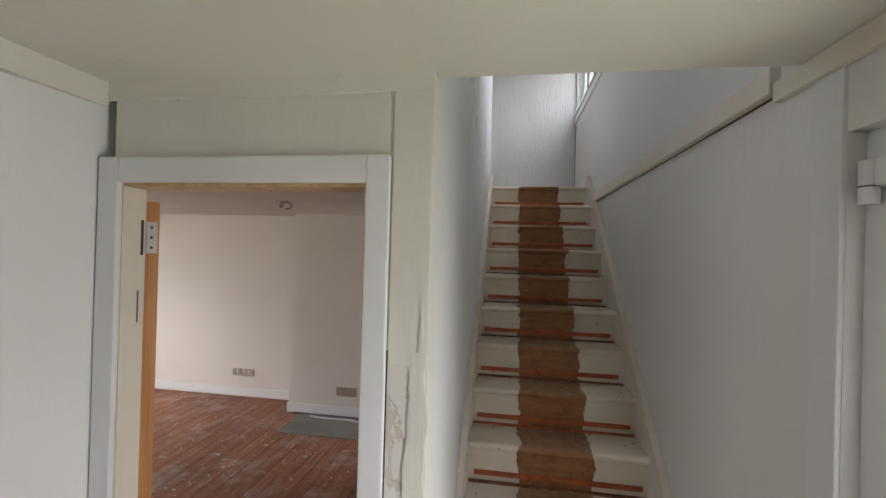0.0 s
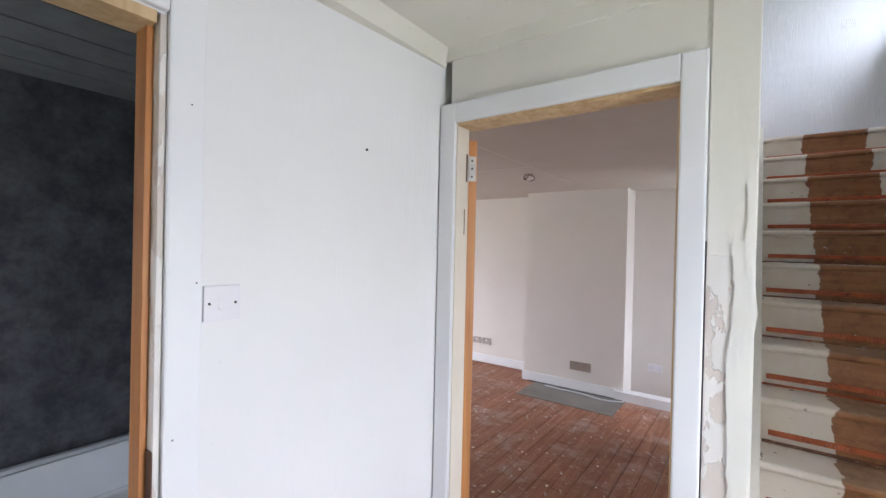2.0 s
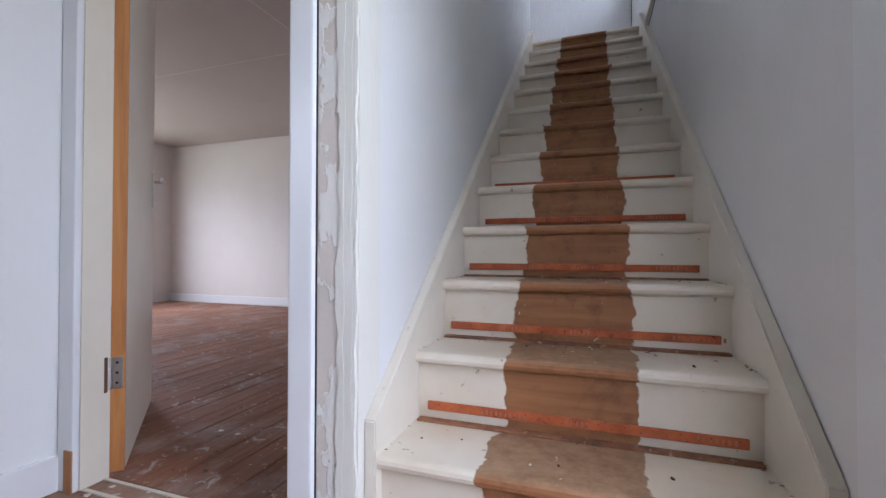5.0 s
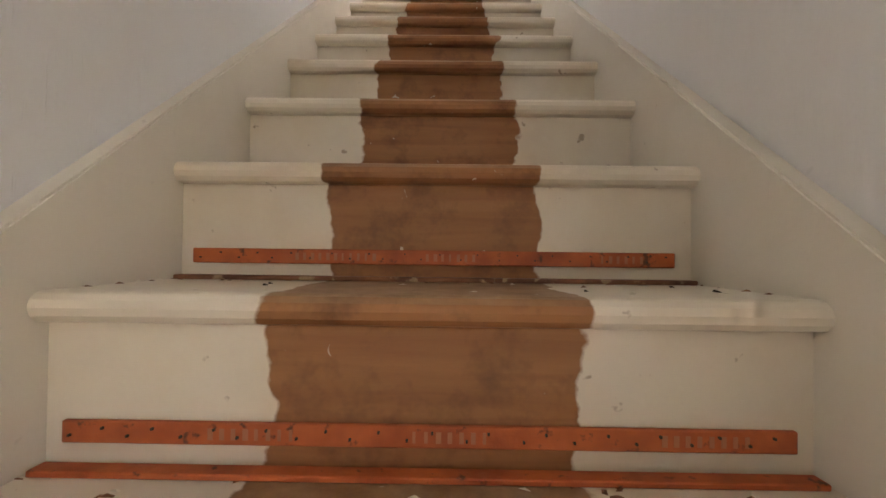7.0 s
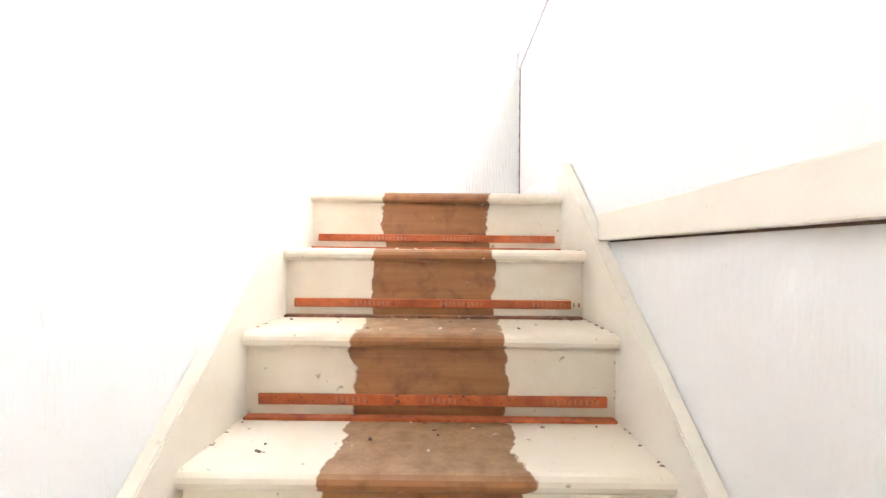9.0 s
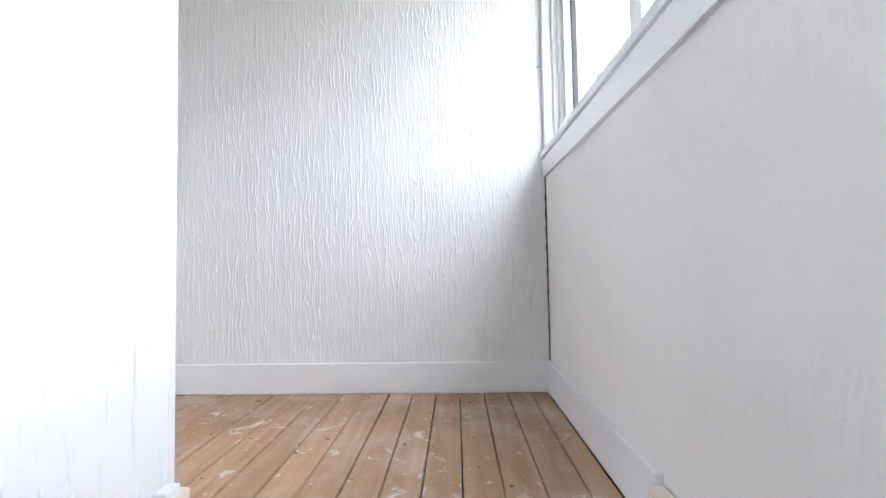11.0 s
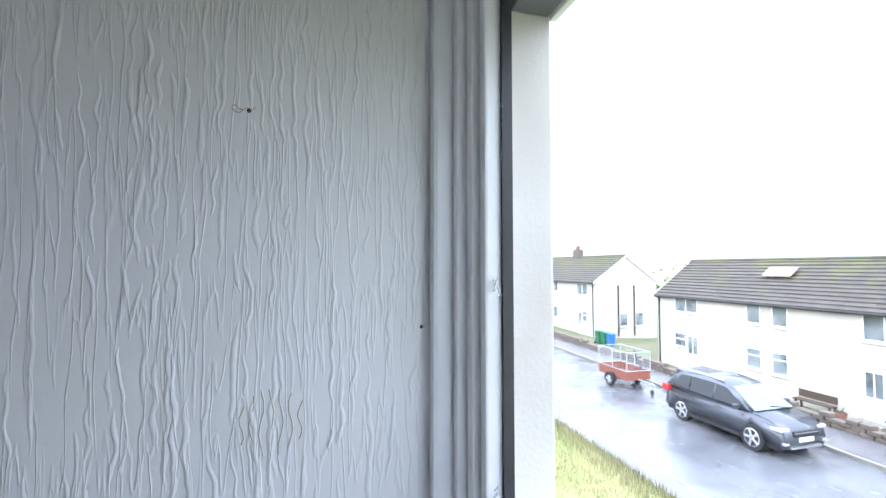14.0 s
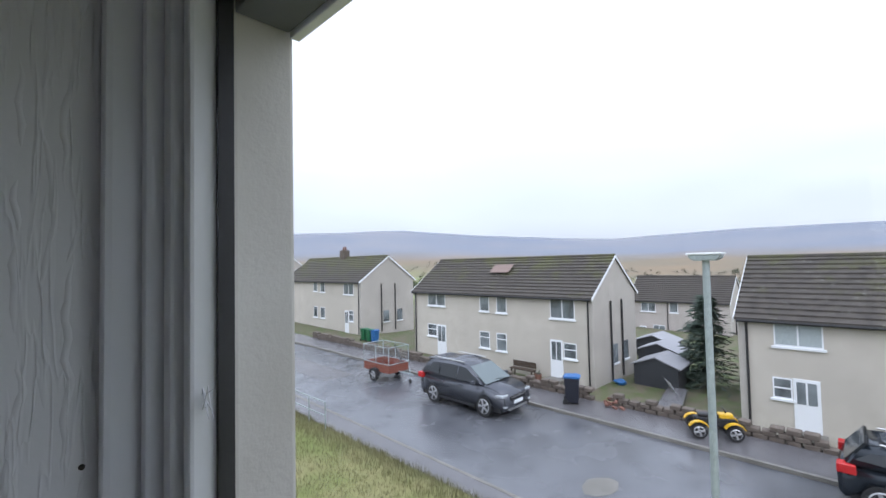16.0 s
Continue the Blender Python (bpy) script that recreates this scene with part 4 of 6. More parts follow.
for lo, hi in (((LX - 0.08, 0.9, 0.7), (LX - 0.03, 0.96, 2.0)), ((LX - 0.08, 2.84, 0.7), (LX - 0.03, 2.9, 2.0)), ((LX - 0.08, 0.96, 0.7), (LX - 0.03, 2.84, 0.76)), ((LX - 0.08, 0.96, 1.94), (LX - 0.03, 2.84, 2.0)), ((LX - 0.08, 1.87, 0.76), (LX - 0.03, 1.93, 1.94))):
    frame_piece("window_frame", lo, hi, UPVC, 0.003, "", w2)

cab = bpy.data.curves.new("loose_cable", "CURVE")
cab.dimensions, cab.bevel_depth = "3D", 0.006
sp = cab.splines.new("BEZIER")
sp.bezier_points.add(4)
for bp_, co in zip(sp.bezier_points, ((-2.0, 3.40, F + 0.012), (-1.8, 3.33, F + 0.03), (-1.55, 3.38, F + 0.012), (-1.3, 3.33, F + 0.015), (-1.12, 3.42, F + 0.012))):
    bp_.co = co
    bp_.handle_left_type = bp_.handle_right_type = "AUTO"
cab.materials.append(TRIM)
tagged(new("loose_cable", cab), "loose white cable lying on the hearth slab", "cable")
# paint flakes and rubble on the floors
rng = random.Random(31)
vs, fs = [], []
for i in range(260):
    if i < 150:
        x, y = rng.uniform(-3.2, -0.2), rng.uniform(0.1, 3.3)
    else:
        x, y = rng.uniform(-1.0, 0.1), rng.uniform(-0.9, 0.05)
    r_, a = rng.uniform(0.003, 0.014), rng.random() * 6.28
    k = len(vs)
    for q in range(5):
        an = a + q * 1.2566
        rr_ = r_ * rng.uniform(0.5, 1.2)
        vs.append((x + rr_ * math.cos(an), y + rr_ * math.sin(an), F + 0.0025 + 0.002 * rng.random()))
    fs.append((k, k + 1, k + 2, k + 3, k + 4))
me = bpy.data.meshes.new("paint_flakes")
me.from_pydata(vs, [], fs)
me.materials.append(OLD_TRIM)
tagged(new("paint_flakes", me), "scattered flakes of white paint on the floorboards", "debris", kind="stuff")
# paper scrap and debris on the hall floor
scrap = thing("paper_scrap", "torn white paper scrap lying on the floorboards", "paper", at=(-0.42, -0.37, F))
part("sheet", prism([(-0.07, -0.02), (-0.01, -0.005), (0.05, 0.03), (0.03, -0.03), (-0.04, -0.045)], 2, 0.001, 0.004), TRIM, scrap)

# ---- bathroom ----
bt = thing("bath", "white acrylic bath with dark grey side panel", "bath", at=(0, 0, 0))
bm = bmesh.new()
outer = [(-2.69, -2.1), (-2.05, -2.1), (-2.05, -0.2), (-2.69, -0.2)]
inner = [(-2.62, -2.02), (-2.13, -2.02), (-2.13, -0.32), (-2.62, -0.32)]
deep = [(-2.55, -1.9), (-2.22, -1.9), (-2.22, -0.5), (-2.55, -0.5)]
rings = [[bm.verts.new((x, y, z)) for x, y in pts] for pts, z in ((outer, 0.505), (outer, 0.55), (inner, 0.55), (inner, 0.53), (deep, 0.15))]
for r0, r1 in zip(rings, rings[1:]):
    for i in range(4):
        bm.faces.new((r0[i], r0[(i + 1) % 4], r1[(i + 1) % 4], r1[i]))
bm.faces.new(rings[-1])
bmesh.ops.bevel(bm, geom=bm.edges[:], offset=0.012, segments=2, affect="EDGES")
smooth(part("tub", bm, BATH_WHITE, bt))
part("side_panel", box((-2.08, -2.1, F), (-2.06, -0.2, 0.503), 0.003), PANEL, bt, "dark slate bath panel")
part("end_lip", box((-2.69, -0.21, 0.551), (-2.06, -0.17, 0.60), 0.006), BATH_WHITE, bt)

# ---- outside ----
def outdoor(name, a, b, scale, rough=0.9, bump=0.4):
    n = Nodes(name, rough)
    c = n.mix(n.ramp(n.noise(scale, 5, 0.65), 0.3, 0.75), a, b)
    c = n.mix(n.ramp(n.noise(scale * 0.12, 4), 0.4, 0.75, 0, 0.5), c, tuple(v * 0.6 for v in b))
    return n.done(c, n.bump(n.noise(scale * 4, 4), bump, 0.02))


n = Nodes("moor_pasture_and_hazy_hills", 0.95)
px = n.xyz()
near = n.mix(n.ramp(n.noise(2.2, 5), 0.3, 0.7), (0.17, 0.18, 0.06), (0.25, 0.225, 0.10))
near = n.mix(n.ramp(n.noise(0.5, 4), 0.45, 0.7, 0, 0.8), near, (0.12, 0.16, 0.03))
fields = n.mix(n.ramp(n.noise(0.018, 4), 0.42, 0.55), (0.22, 0.27, 0.10), (0.20, 0.19, 0.10))
fields = n.mix(n.ramp(n.noise(0.06, 4), 0.58, 0.64, 0, 0.9), fields, (0.035, 0.05, 0.02))
moor = n.mix(n.ramp(n.noise(0.006, 5), 0.35, 0.65), (0.23, 0.165, 0.10), (0.17, 0.145, 0.10))
# far hills: blue-grey tint puts the distance haze into the colour
hazy_hill = n.mix(n.ramp(n.noise(0.004, 5), 0.35, 0.65), (0.17, 0.19, 0.235), (0.22, 0.225, 0.25))
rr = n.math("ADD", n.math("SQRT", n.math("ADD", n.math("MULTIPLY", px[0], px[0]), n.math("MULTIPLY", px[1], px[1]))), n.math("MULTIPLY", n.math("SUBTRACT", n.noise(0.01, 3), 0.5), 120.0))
near = n.mix(n.ramp(px[0], 16, 18), near, n.mix(n.ramp(n.noise(1.3, 4), 0.4, 0.6), (0.075, 0.10, 0.03), (0.13, 0.11, 0.075)))
c = n.mix(n.ramp(rr, 60, 110), near, fields)
c = n.mix(n.ramp(n.math("SUBTRACT", rr, n.math("MULTIPLY", px[1], 0.6)), 330, 520), c, moor)
c = n.mix(n.ramp(rr, 1000, 1250), c, hazy_hill)
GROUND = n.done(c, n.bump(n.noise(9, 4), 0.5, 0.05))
n = Nodes("wet_asphalt", 0.3)
c = n.mix(n.ramp(n.noise(60, 3), 0.3, 0.7), (0.085, 0.088, 0.098), (0.13, 0.133, 0.145))
c = n.mix(n.ramp(n.noise(0.7, 4), 0.45, 0.65, 0, 0.7), c, (0.055, 0.057, 0.064))
ASPHALT = n.done(c, n.bump(n.noise(120, 2), 0.25, 0.006), n.ramp(n.noise(0.9, 4), 0.35, 0.65, 0.10, 0.34))
PAVING = outdoor("wet_pavement", (0.14, 0.135, 0.14), (0.09, 0.085, 0.09), 6, 0.25)
KERB = outdoor("kerb_stone", (0.22, 0.21, 0.19), (0.13, 0.12, 0.10), 10, 0.6)
ROUGHCAST = outdoor("cream_roughcast", (0.56, 0.52, 0.46), (0.48, 0.44, 0.38), 1.6, 0.95, 0.5)
ROUGHCAST_PINK = outdoor("pale_roughcast", (0.52, 0.47, 0.44), (0.44, 0.40, 0.37), 1.6, 0.95, 0.5)
# darker copy of the cream roughcast, side shade put into the gable colour
GABLE_SHADED = outdoor("shaded_gable_roughcast", (0.50, 0.465, 0.42), (0.41, 0.38, 0.34), 1.2, 0.95, 0.5)
n = Nodes("mossy_roof_tile", 0.85)
c = n.mix(n.ramp(n.noise(3, 4), 0.3, 0.7), (0.040, 0.034, 0.030), (0.078, 0.067, 0.057))
moss = n.math("ADD", n.math("MULTIPLY", n.xyz()[2], 0.09), n.noise(0.8, 5, 0.7))
c = n.mix(n.ramp(moss, 0.78, 1.0, 0, 0.6), c, (0.085, 0.09, 0.02))
c = n.mix(n.ramp(n.noise(7, 2), 0.68, 0.72), c, (0.30, 0.29, 0.26))
ROOF = n.done(c, n.bump(n.noise(20, 3), 0.4, 0.01))
STONE = outdoor("old_stone_wall", (0.16, 0.13, 0.105), (0.08, 0.065, 0.055), 5, 0.9, 0.7)
BRICK = outdoor("broken_red_brick", (0.20, 0.10, 0.075), (0.18, 0.075, 0.05), 8)
# pale tone paints in reflected sky along with curtains behind the glass
PANE = flat("window_pane_sky_reflection_and_curtain", (0.26, 0.29, 0.31), 0.06, 0, 0.45, 1.1)
CURTAIN = flat("pale_net_curtain", (0.42, 0.47, 0.48), 0.8)
SHED = flat("dark_grey_shed_timber", (0.045, 0.048, 0.055), 0.7)
FELT = flat("pale_grey_roofing_felt", (0.33, 0.33, 0.35), 0.8)
GALV = flat("galvanised_steel", (0.38, 0.43, 0.44), 0.5, 0.3)
CARPAINT = flat("dark_grey_car_paint", (0.085, 0.09, 0.105), 0.22, 0.4, 0.05, 0.6)
CARGLASS = flat("tinted_car_glass", (0.02, 0.023, 0.026), 0.05, 0, 0.1)
# windscreen glass, paler than the sides with the sky's reflection in its colour
SCREEN = flat("car_windscreen_sky_reflection", (0.13, 0.16, 0.165), 0.06, 0, 0.1)
TYRE = flat("tyre_rubber", (0.018, 0.018, 0.019), 0.8)
ALLOY = flat("silver_alloy", (0.62, 0.62, 0.63), 0.3, 0.8)
REDLAMP = flat("red_lamp_lens", (0.5, 0.02, 0.02), 0.2)
CLEARLAMP = flat("clear_lamp_lens", (0.42, 0.44, 0.46), 0.1)
TRAILER_RED = flat("faded_red_trailer_board", (0.22, 0.07, 0.045), 0.7)
YELLOW = flat("yellow_plastic", (0.7, 0.42, 0.02), 0.35)
BLUE = flat("blue_plastic", (0.03, 0.14, 0.38), 0.45)
GREEN_BIN = flat("green_bin_plastic", (0.02, 0.14, 0.06), 0.45)
BARK_M = flat("tree_bark", (0.07, 0.05, 0.035), 0.9)
NEEDLE = flat("spruce_needles", (0.055, 0.085, 0.06), 0.8, 0, 0.35, 4)
LEAFY = flat("far_tree_foliage", (0.04, 0.055, 0.025), 0.9, 0, 0.4, 0.05)
BLADE = flat("grass_blade", (0.22, 0.205, 0.095), 0.8, 0, 0.2, 1.5)

RZ = -1.6


def smoothstep(a, b, v):
    v = min(1, max(0, (v - a) / (b - a)))
    return v * v * (3 - 2 * v)


RIDGE_AZ = [-40, 0, 27, 40, 51, 67, 81, 92, 130, 180]
RIDGE_EL = [3.6, 4.0, 4.27, 4.67, 3.77, 2.75, 3.31, 3.2, 2.8, 3.0]


def ground_z(x, y):
    if x < 8.6:
        z = -0.35 - 1.15 * smoothstep(1.0, 8.6, x)
    elif x < 17.1:
        z = -1.66
    else:
        z = -1.66 - 1.3 * smoothstep(17.1, 20.5, x) - 0.25 * smoothstep(24, 30, x)
        z += 0.02 * (min(y, 60) - 13) * smoothstep(17.1, 21, x) * (1 - smoothstep(60, 200, x))
    z -= 16 * smoothstep(32, 240, x)
    r = math.hypot(x, y)
    if r > 350:
        el = float(np.interp(math.degrees(math.atan2(x, y)), RIDGE_AZ, RIDGE_EL))
        far = 4 + min(r, 1900) * math.tan(radians(el)) + 10 * noise.noise((x / 260, y / 260, 0)) * smoothstep(400, 900, r) * (1 - smoothstep(1500, 1900, r))
        z += (far - z) * smoothstep(350, 1900, r) ** 1.3
    return z


gx = [-3000, -900, -200, -30, -3, 0.3, 1.2, 2, 3, 4, 5, 6, 7, 8, 8.59, 8.61, 12, 17.05, 17.3, 18, 19, 20, 21, 22.5, 24, 26, 28, 30, 33, 37, 42, 50, 60, 75, 95, 120, 150, 190, 240, 300, 360, 430, 510, 600, 700, 800, 900, 1000, 1100, 1200, 1300, 1400, 1500, 1600, 1700, 1800, 1900, 2000, 2400, 3500]
gy = [-3500, -2000, -1200, -700, -400, -250, -150, -90, -50, -30, -18, -10, -5, 0, 5, 10, 15, 20, 25, 30, 36, 44, 55, 70, 90, 115, 150, 190, 240, 300, 360, 430, 510, 600, 700, 800, 900, 1000, 1100, 1200, 1300, 1400, 1500, 1650, 1800, 2000, 2300, 3000, 4000]
bm = bmesh.new()
grid = [[bm.verts.new((x, y, ground_z(x, y))) for y in gy] for x in gx]
for i in range(len(gx) - 1):
    for j in range(len(gy) - 1):
        bm.faces.new((grid[i][j], grid[i + 1][j], grid[i + 1][j + 1], grid[i][j + 1]))
smooth(structure("ground", bm, GROUND, "rough lawn, pasture, brown moor and far hills tinted with haze", "ground"))


def slanted(x0, x1, z0, z1, y0=-60, y1=75, s=0.035):
    a, b = s * (y0 - 13), s * (y1 - 13)
    return prism([(x0 + a, y0), (x1 + a, y0), (x1 + b, y1), (x0 + b, y1)], 2, z0, z1)


structure("road", slanted(9.5, 15.3, -1.9, RZ), ASPHALT, "wet dark asphalt street with lighter patches", "road")
structure("pavement", slanted(8.55, 9.38, -1.9, RZ + 0.07), PAVING, "narrow wet pavement", "pavement")
structure("pavement_far", slanted(15.42, 17.15, -1.9, RZ + 0.10), PAVING, "wet grey pavement", "pavement")
structure("kerb", slanted(9.382, 9.498, -1.9, RZ + 0.075), KERB, "grey concrete kerb", "kerb")
structure("kerb_far", slanted(15.302, 15.418, -1.9, RZ + 0.105), KERB, "grey concrete kerb", "kerb")
structure("road_patch", slanted(11.5, 13.2, RZ, RZ + 0.005, 22, 29), PAVING, "paler repaired patch in the road", "road")
tagged(part("manhole_patch", prism([(11.2 + 0.55 * math.cos(a / 9 * 2 * math.pi) * (1 + 0.2 * math.sin(a * 5)), 7.9 + 0.4 * math.sin(a / 9 * 2 * math.pi)) for a in range(9)], 2, RZ, RZ + 0.006), KERB), "broken pale patch in the asphalt", "road", kind="structure")

# lawn blades
rng = random.Random(11)
vs, fs = [], []
for i in range(26000):
    x, y = 8.6 - 6.5 * rng.random() ** 1.4, rng.uniform(4, 19)
    z = ground_z(x, y)
    h_, a = rng.uniform(0.05, 0.16) * (1.7 if x > 7.6 else 1), rng.random() * 6.28
    k = len(vs)
    wv = 0.009
    vs += [(x - wv * math.cos(a), y - wv * math.sin(a), z - 0.02), (x + wv * math.cos(a), y + wv * math.sin(a), z - 0.02), (x + rng.uniform(-.06, .06), y + rng.uniform(-.06, .06), z + h_)]
    fs.append((k, k + 1, k + 2))
me = bpy.data.meshes.new("grass")
me.from_pydata(vs, [], fs)
me.materials.append(BLADE)
tagged(new("grass", me), "rough yellow-green lawn grass", "grass", kind="stuff")


def window_unit(parent, x, y0, y1, z0, z1, lights, mat=None, surround=True, tilt=False):
    """A framed window in a wall that faces the street."""
    wf = part("window", boxes(((x - 0.02, y0, z0), (x + 0.06, y0 + 0.05, z1)), ((x - 0.02, y1 - 0.05, z0), (x + 0.06, y1, z1)), ((x - 0.02, y0 + 0.05, z0), (x + 0.06, y1 - 0.05, z0 + 0.06)), ((x - 0.02, y0 + 0.05, z1 - 0.06), (x + 0.06, y1 - 0.05, z1)), *[((x - 0.018, y0 + (y1 - y0) * i / lights - 0.03, z0 + 0.06), (x + 0.06, y0 + (y1 - y0) * i / lights + 0.03, z1 - 0.06)) for i in range(1, lights)]), TRIM, parent, "white plastic window")
    for i in range(lights):
        a, b = y0 + (y1 - y0) * i / lights + 0.03, y0 + (y1 - y0) * (i + 1) / lights - 0.03
        part("pane", box((x - 0.012, a, z0 + 0.05), (x - 0.003, b, z1 - 0.05)), mat or PANE, wf)
        if tilt:
            part("top_bar", box((x - 0.022, a, z1 - 0.42), (x - 0.013, b, z1 - 0.36)), TRIM, wf)
    part("sill", box((x - 0.09, y0 - 0.08, z0 - 0.09), (x + 0.03, y1 + 0.08, z0), 0.01), TRIM, wf, "white stone sill")


def door_unit(parent, x, y0, y1, z0, z1):
    d = part("door", box((x - 0.03, y0, z0), (x + 0.05, y1, z1), 0.01), TRIM, parent, "white plastic door")
    mid = (y0 + y1) / 2
    for a, b in ((y0 + 0.1, mid - 0.03), (mid + 0.03, y1 - 0.1)):
        part("pane", box((x - 0.036, a, z0 + 1.0), (x - 0.028, b, z1 - 0.12)), PANE, d)
    part("step", box((x - 0.7, y0 - 0.15, z0 - 0.3), (x - 0.02, y1 + 0.15, z0), 0.02), KERB, parent)


def house(label, x, y0, y1, depth, base, eave, ridge, wallmat, windows, doors, pipes, chimney=None, gable=GABLE_SHADED):
    h_ = thing("house", label, "house", "houses along the street", at=(0, 0, 0))
    xm, x2 = x + depth / 2, x + depth
    part("wall", box((x, y0 + 0.02, base - 0.8), (x + 0.25, y1 - 0.02, eave)), wallmat, h_)
    part("wall", box((x2 - 0.25, y0 + 0.02, base - 0.8), (x2, y1 - 0.02, eave)), wallmat, h_)
    for a, b in ((y0, y0 + 0.25), (y1 - 0.25, y1)):
        part("gable_wall", prism([(x - 0.004, base - 0.8), (x2 + 0.004, base - 0.8), (x2 + 0.004, eave), (xm, ridge - 0.06), (x - 0.004, eave)], 1, a, b), gable, h_, "roughcast gable coloured darker as the shaded side")
    part("room_floor", box((x + 0.25, y0 + 0.25, eave - 0.2), (x2 - 0.25, y1 - 0.25, eave - 0.1)), ROUGHCAST, h_)
    courses = 13
    for side in (-1, 1):
        pts_in, pts = [], []
        for i in range(courses + 1):
            f = i / courses
            px_ = xm + side * (depth / 2 + 0.28) * (1 - f)
            pz_ = eave - 0.12 + (ridge - eave + 0.12) * f
            pts_in.append((px_, pz_))
        for i in range(courses):
            pts.append((pts_in[i][0], pts_in[i][1] + 0.10))
            pts.append((pts_in[i + 1][0], pts_in[i + 1][1] + 0.03))
        outline = pts + [(xm, ridge), (xm + side * (depth / 2 + 0.28), eave - 0.12)]
        part("roof", prism(outline, 1, y0 - 0.08, y1 + 0.08), ROOF, h_, "dark tile roof with moss")
    part("ridge", tube((xm, y0 - 0.08, ridge + 0.02), (xm, y1 + 0.08, ridge + 0.02), 0.11, seg=8), ROOF, h_)
    for yv in (y0 - 0.11, y1 + 0.085):
        for side in (-1, 1):
            e = Vector((xm + side * (depth / 2 + 0.3), 0, eave - 0.14))
            part("verge", prism([(xm, ridge + 0.05), (xm, ridge - 0.12), (e.x, e.z - 0.08), (e.x, e.z + 0.10)], 1, yv, yv + 0.025), TRIM, h_, "white verge strip")
    part("gutter", tube((x - 0.28, y0, eave - 0.14), (x - 0.28, y1, eave - 0.14), 0.06, seg=8), BLACK, h_)
    for yp in pipes:
        part("drainpipe", tube((x - 0.08, yp, base - 0.3), (x - 0.08, yp, eave - 0.12), 0.045, seg=8), BLACK, h_)
    for f in (0.36, 0.62):
        part("soil_pipe", tube((x + depth * f, y0 - 0.07, base), (x + depth * f, y0 - 0.07, eave - 0.35), 0.06, seg=8), BLACK, h_)
        part("gable_window", box((x + depth * f + 0.25, y0 - 0.03, base + 0.9), (x + depth * f + 0.95, y0 + 0.02, base + 2.0), 0.01), PANE, h_)
        part("gable_sill", box((x + depth * f + 0.2, y0 - 0.1, base + 0.8), (x + depth * f + 1.0, y0 - 0.001, base + 0.9)), TRIM, h_)
    for a in windows:
        window_unit(h_, x, *a)
    for a in doors:
        door_unit(h_, x, *a)
    if chimney:
        part("chimney", box((xm - 0.35, chimney - 0.45, ridge - 0.4), (xm + 0.35, chimney + 0.45, ridge + 0.85), 0.02), STONE, h_)
        for dy in (-0.2, 0.2):
            part("chimney_pot", tube((xm, chimney + dy, ridge + 0.85), (xm, chimney + dy, ridge + 1.25), 0.11, 0.09, 10), BRICK, h_)
    return h_


hb = house("cream roughcast semi-detached house with mossy tiled roof", 23.2, 13.5, 27.9, 6.2, -2.9, 2.02, 4.3, ROUGHCAST,
           [(24.6, 26.4, 0.95, 2.0, 2), (20.6, 21.4, 0.82, 1.92, 1), (19.2, 20.0, 0.8, 1.92, 1), (14.55, 16.1, 0.72, 1.85, 2),
            (25.5, 26.45, -1.3, -0.4, 1, None, True, True), (20.6, 21.45, -1.6, -0.5, 1, None, True, True), (19.25, 20.05, -1.65, -0.5, 1, None, True, True), (14.5, 15.3, -1.5, -0.6, 1, None, True, True)],
           [(24.55, 25.45, -2.6, -0.4), (15.35, 16.15, -2.66, -0.5)], (27.7, 13.75))
part("rooflight_patch", prism([(24.6, 3.36), (25.3, 3.87), (25.3, 3.9), (24.6, 3.39)], 1, 20.0, 21.6), flat("newer_roof_tile", (0.26, 0.19, 0.165), 0.85), hb, "reddish patch of newer tiles")
house("cream roughcast house with a chimney and mossy roof", 24.3, 36.6, 52.0, 6.6, -2.4, 2.55, 4.95, ROUGHCAST,
      [(37.8, 39.5, 1.25, 2.35, 2), (44.5, 45.3, 1.4, 2.5, 1), (43.0, 43.9, 1.35, 2.5, 1), (37.85, 38.6, -1.3, -0.25, 1, None, True, True), (44.5, 45.3, -1.35, -0.2, 1), (43.0, 43.9, -1.35, -0.2, 1)],
      [(38.65, 39.3, -2.5, -0.3)], (36.9,), 44.3)
house("pale roughcast house with dark tiled roof and curtained windows", 21.6, -7.5, 6.65, 7.0, -3.0, 1.66, 4.0, ROUGHCAST,
      [(4.05, 5.5, 0.6, 1.5, 2, CURTAIN), (5.0, 5.6, -1.4, -0.6, 1, None, True, True), (-2.0, -0.5, 0.6, 1.5, 2)], [(4.2, 4.98, -2.5, -0.57)], (6.35,))
house("pale rendered house in the row behind", 50, 12.0, 21.6, 6.5, -5.4, -0.35, 2.1, ROUGHCAST_PINK,
      [(18.8, 20.3, -1.6, -0.6, 2), (16.6, 17.4, -1.6, -0.5, 1), (17.9, 19.1, -3.9, -3.0, 2), (13.5, 15.0, -1.6, -0.5, 2), (14.0, 15.3, -4.0, -3.0, 2)], [(19.8, 20.5, -5.3, -3.2)], (17.6,))
house("grey rendered house farther down the slope", 62, 2.0, 12.0, 6.5, -5.8, -0.8, 1.6, ROUGHCAST_PINK, [(9.0, 10.5, -2.0, -1.0, 2)], [], (11.5,))
house("cream house farther along the street", 24.8, 58.0, 72.0, 6.6, -1.8, 3.0, 5.4, ROUGHCAST, [(60, 61.6, 1.6, 2.7, 2)], [], (58.4,), 65.0)

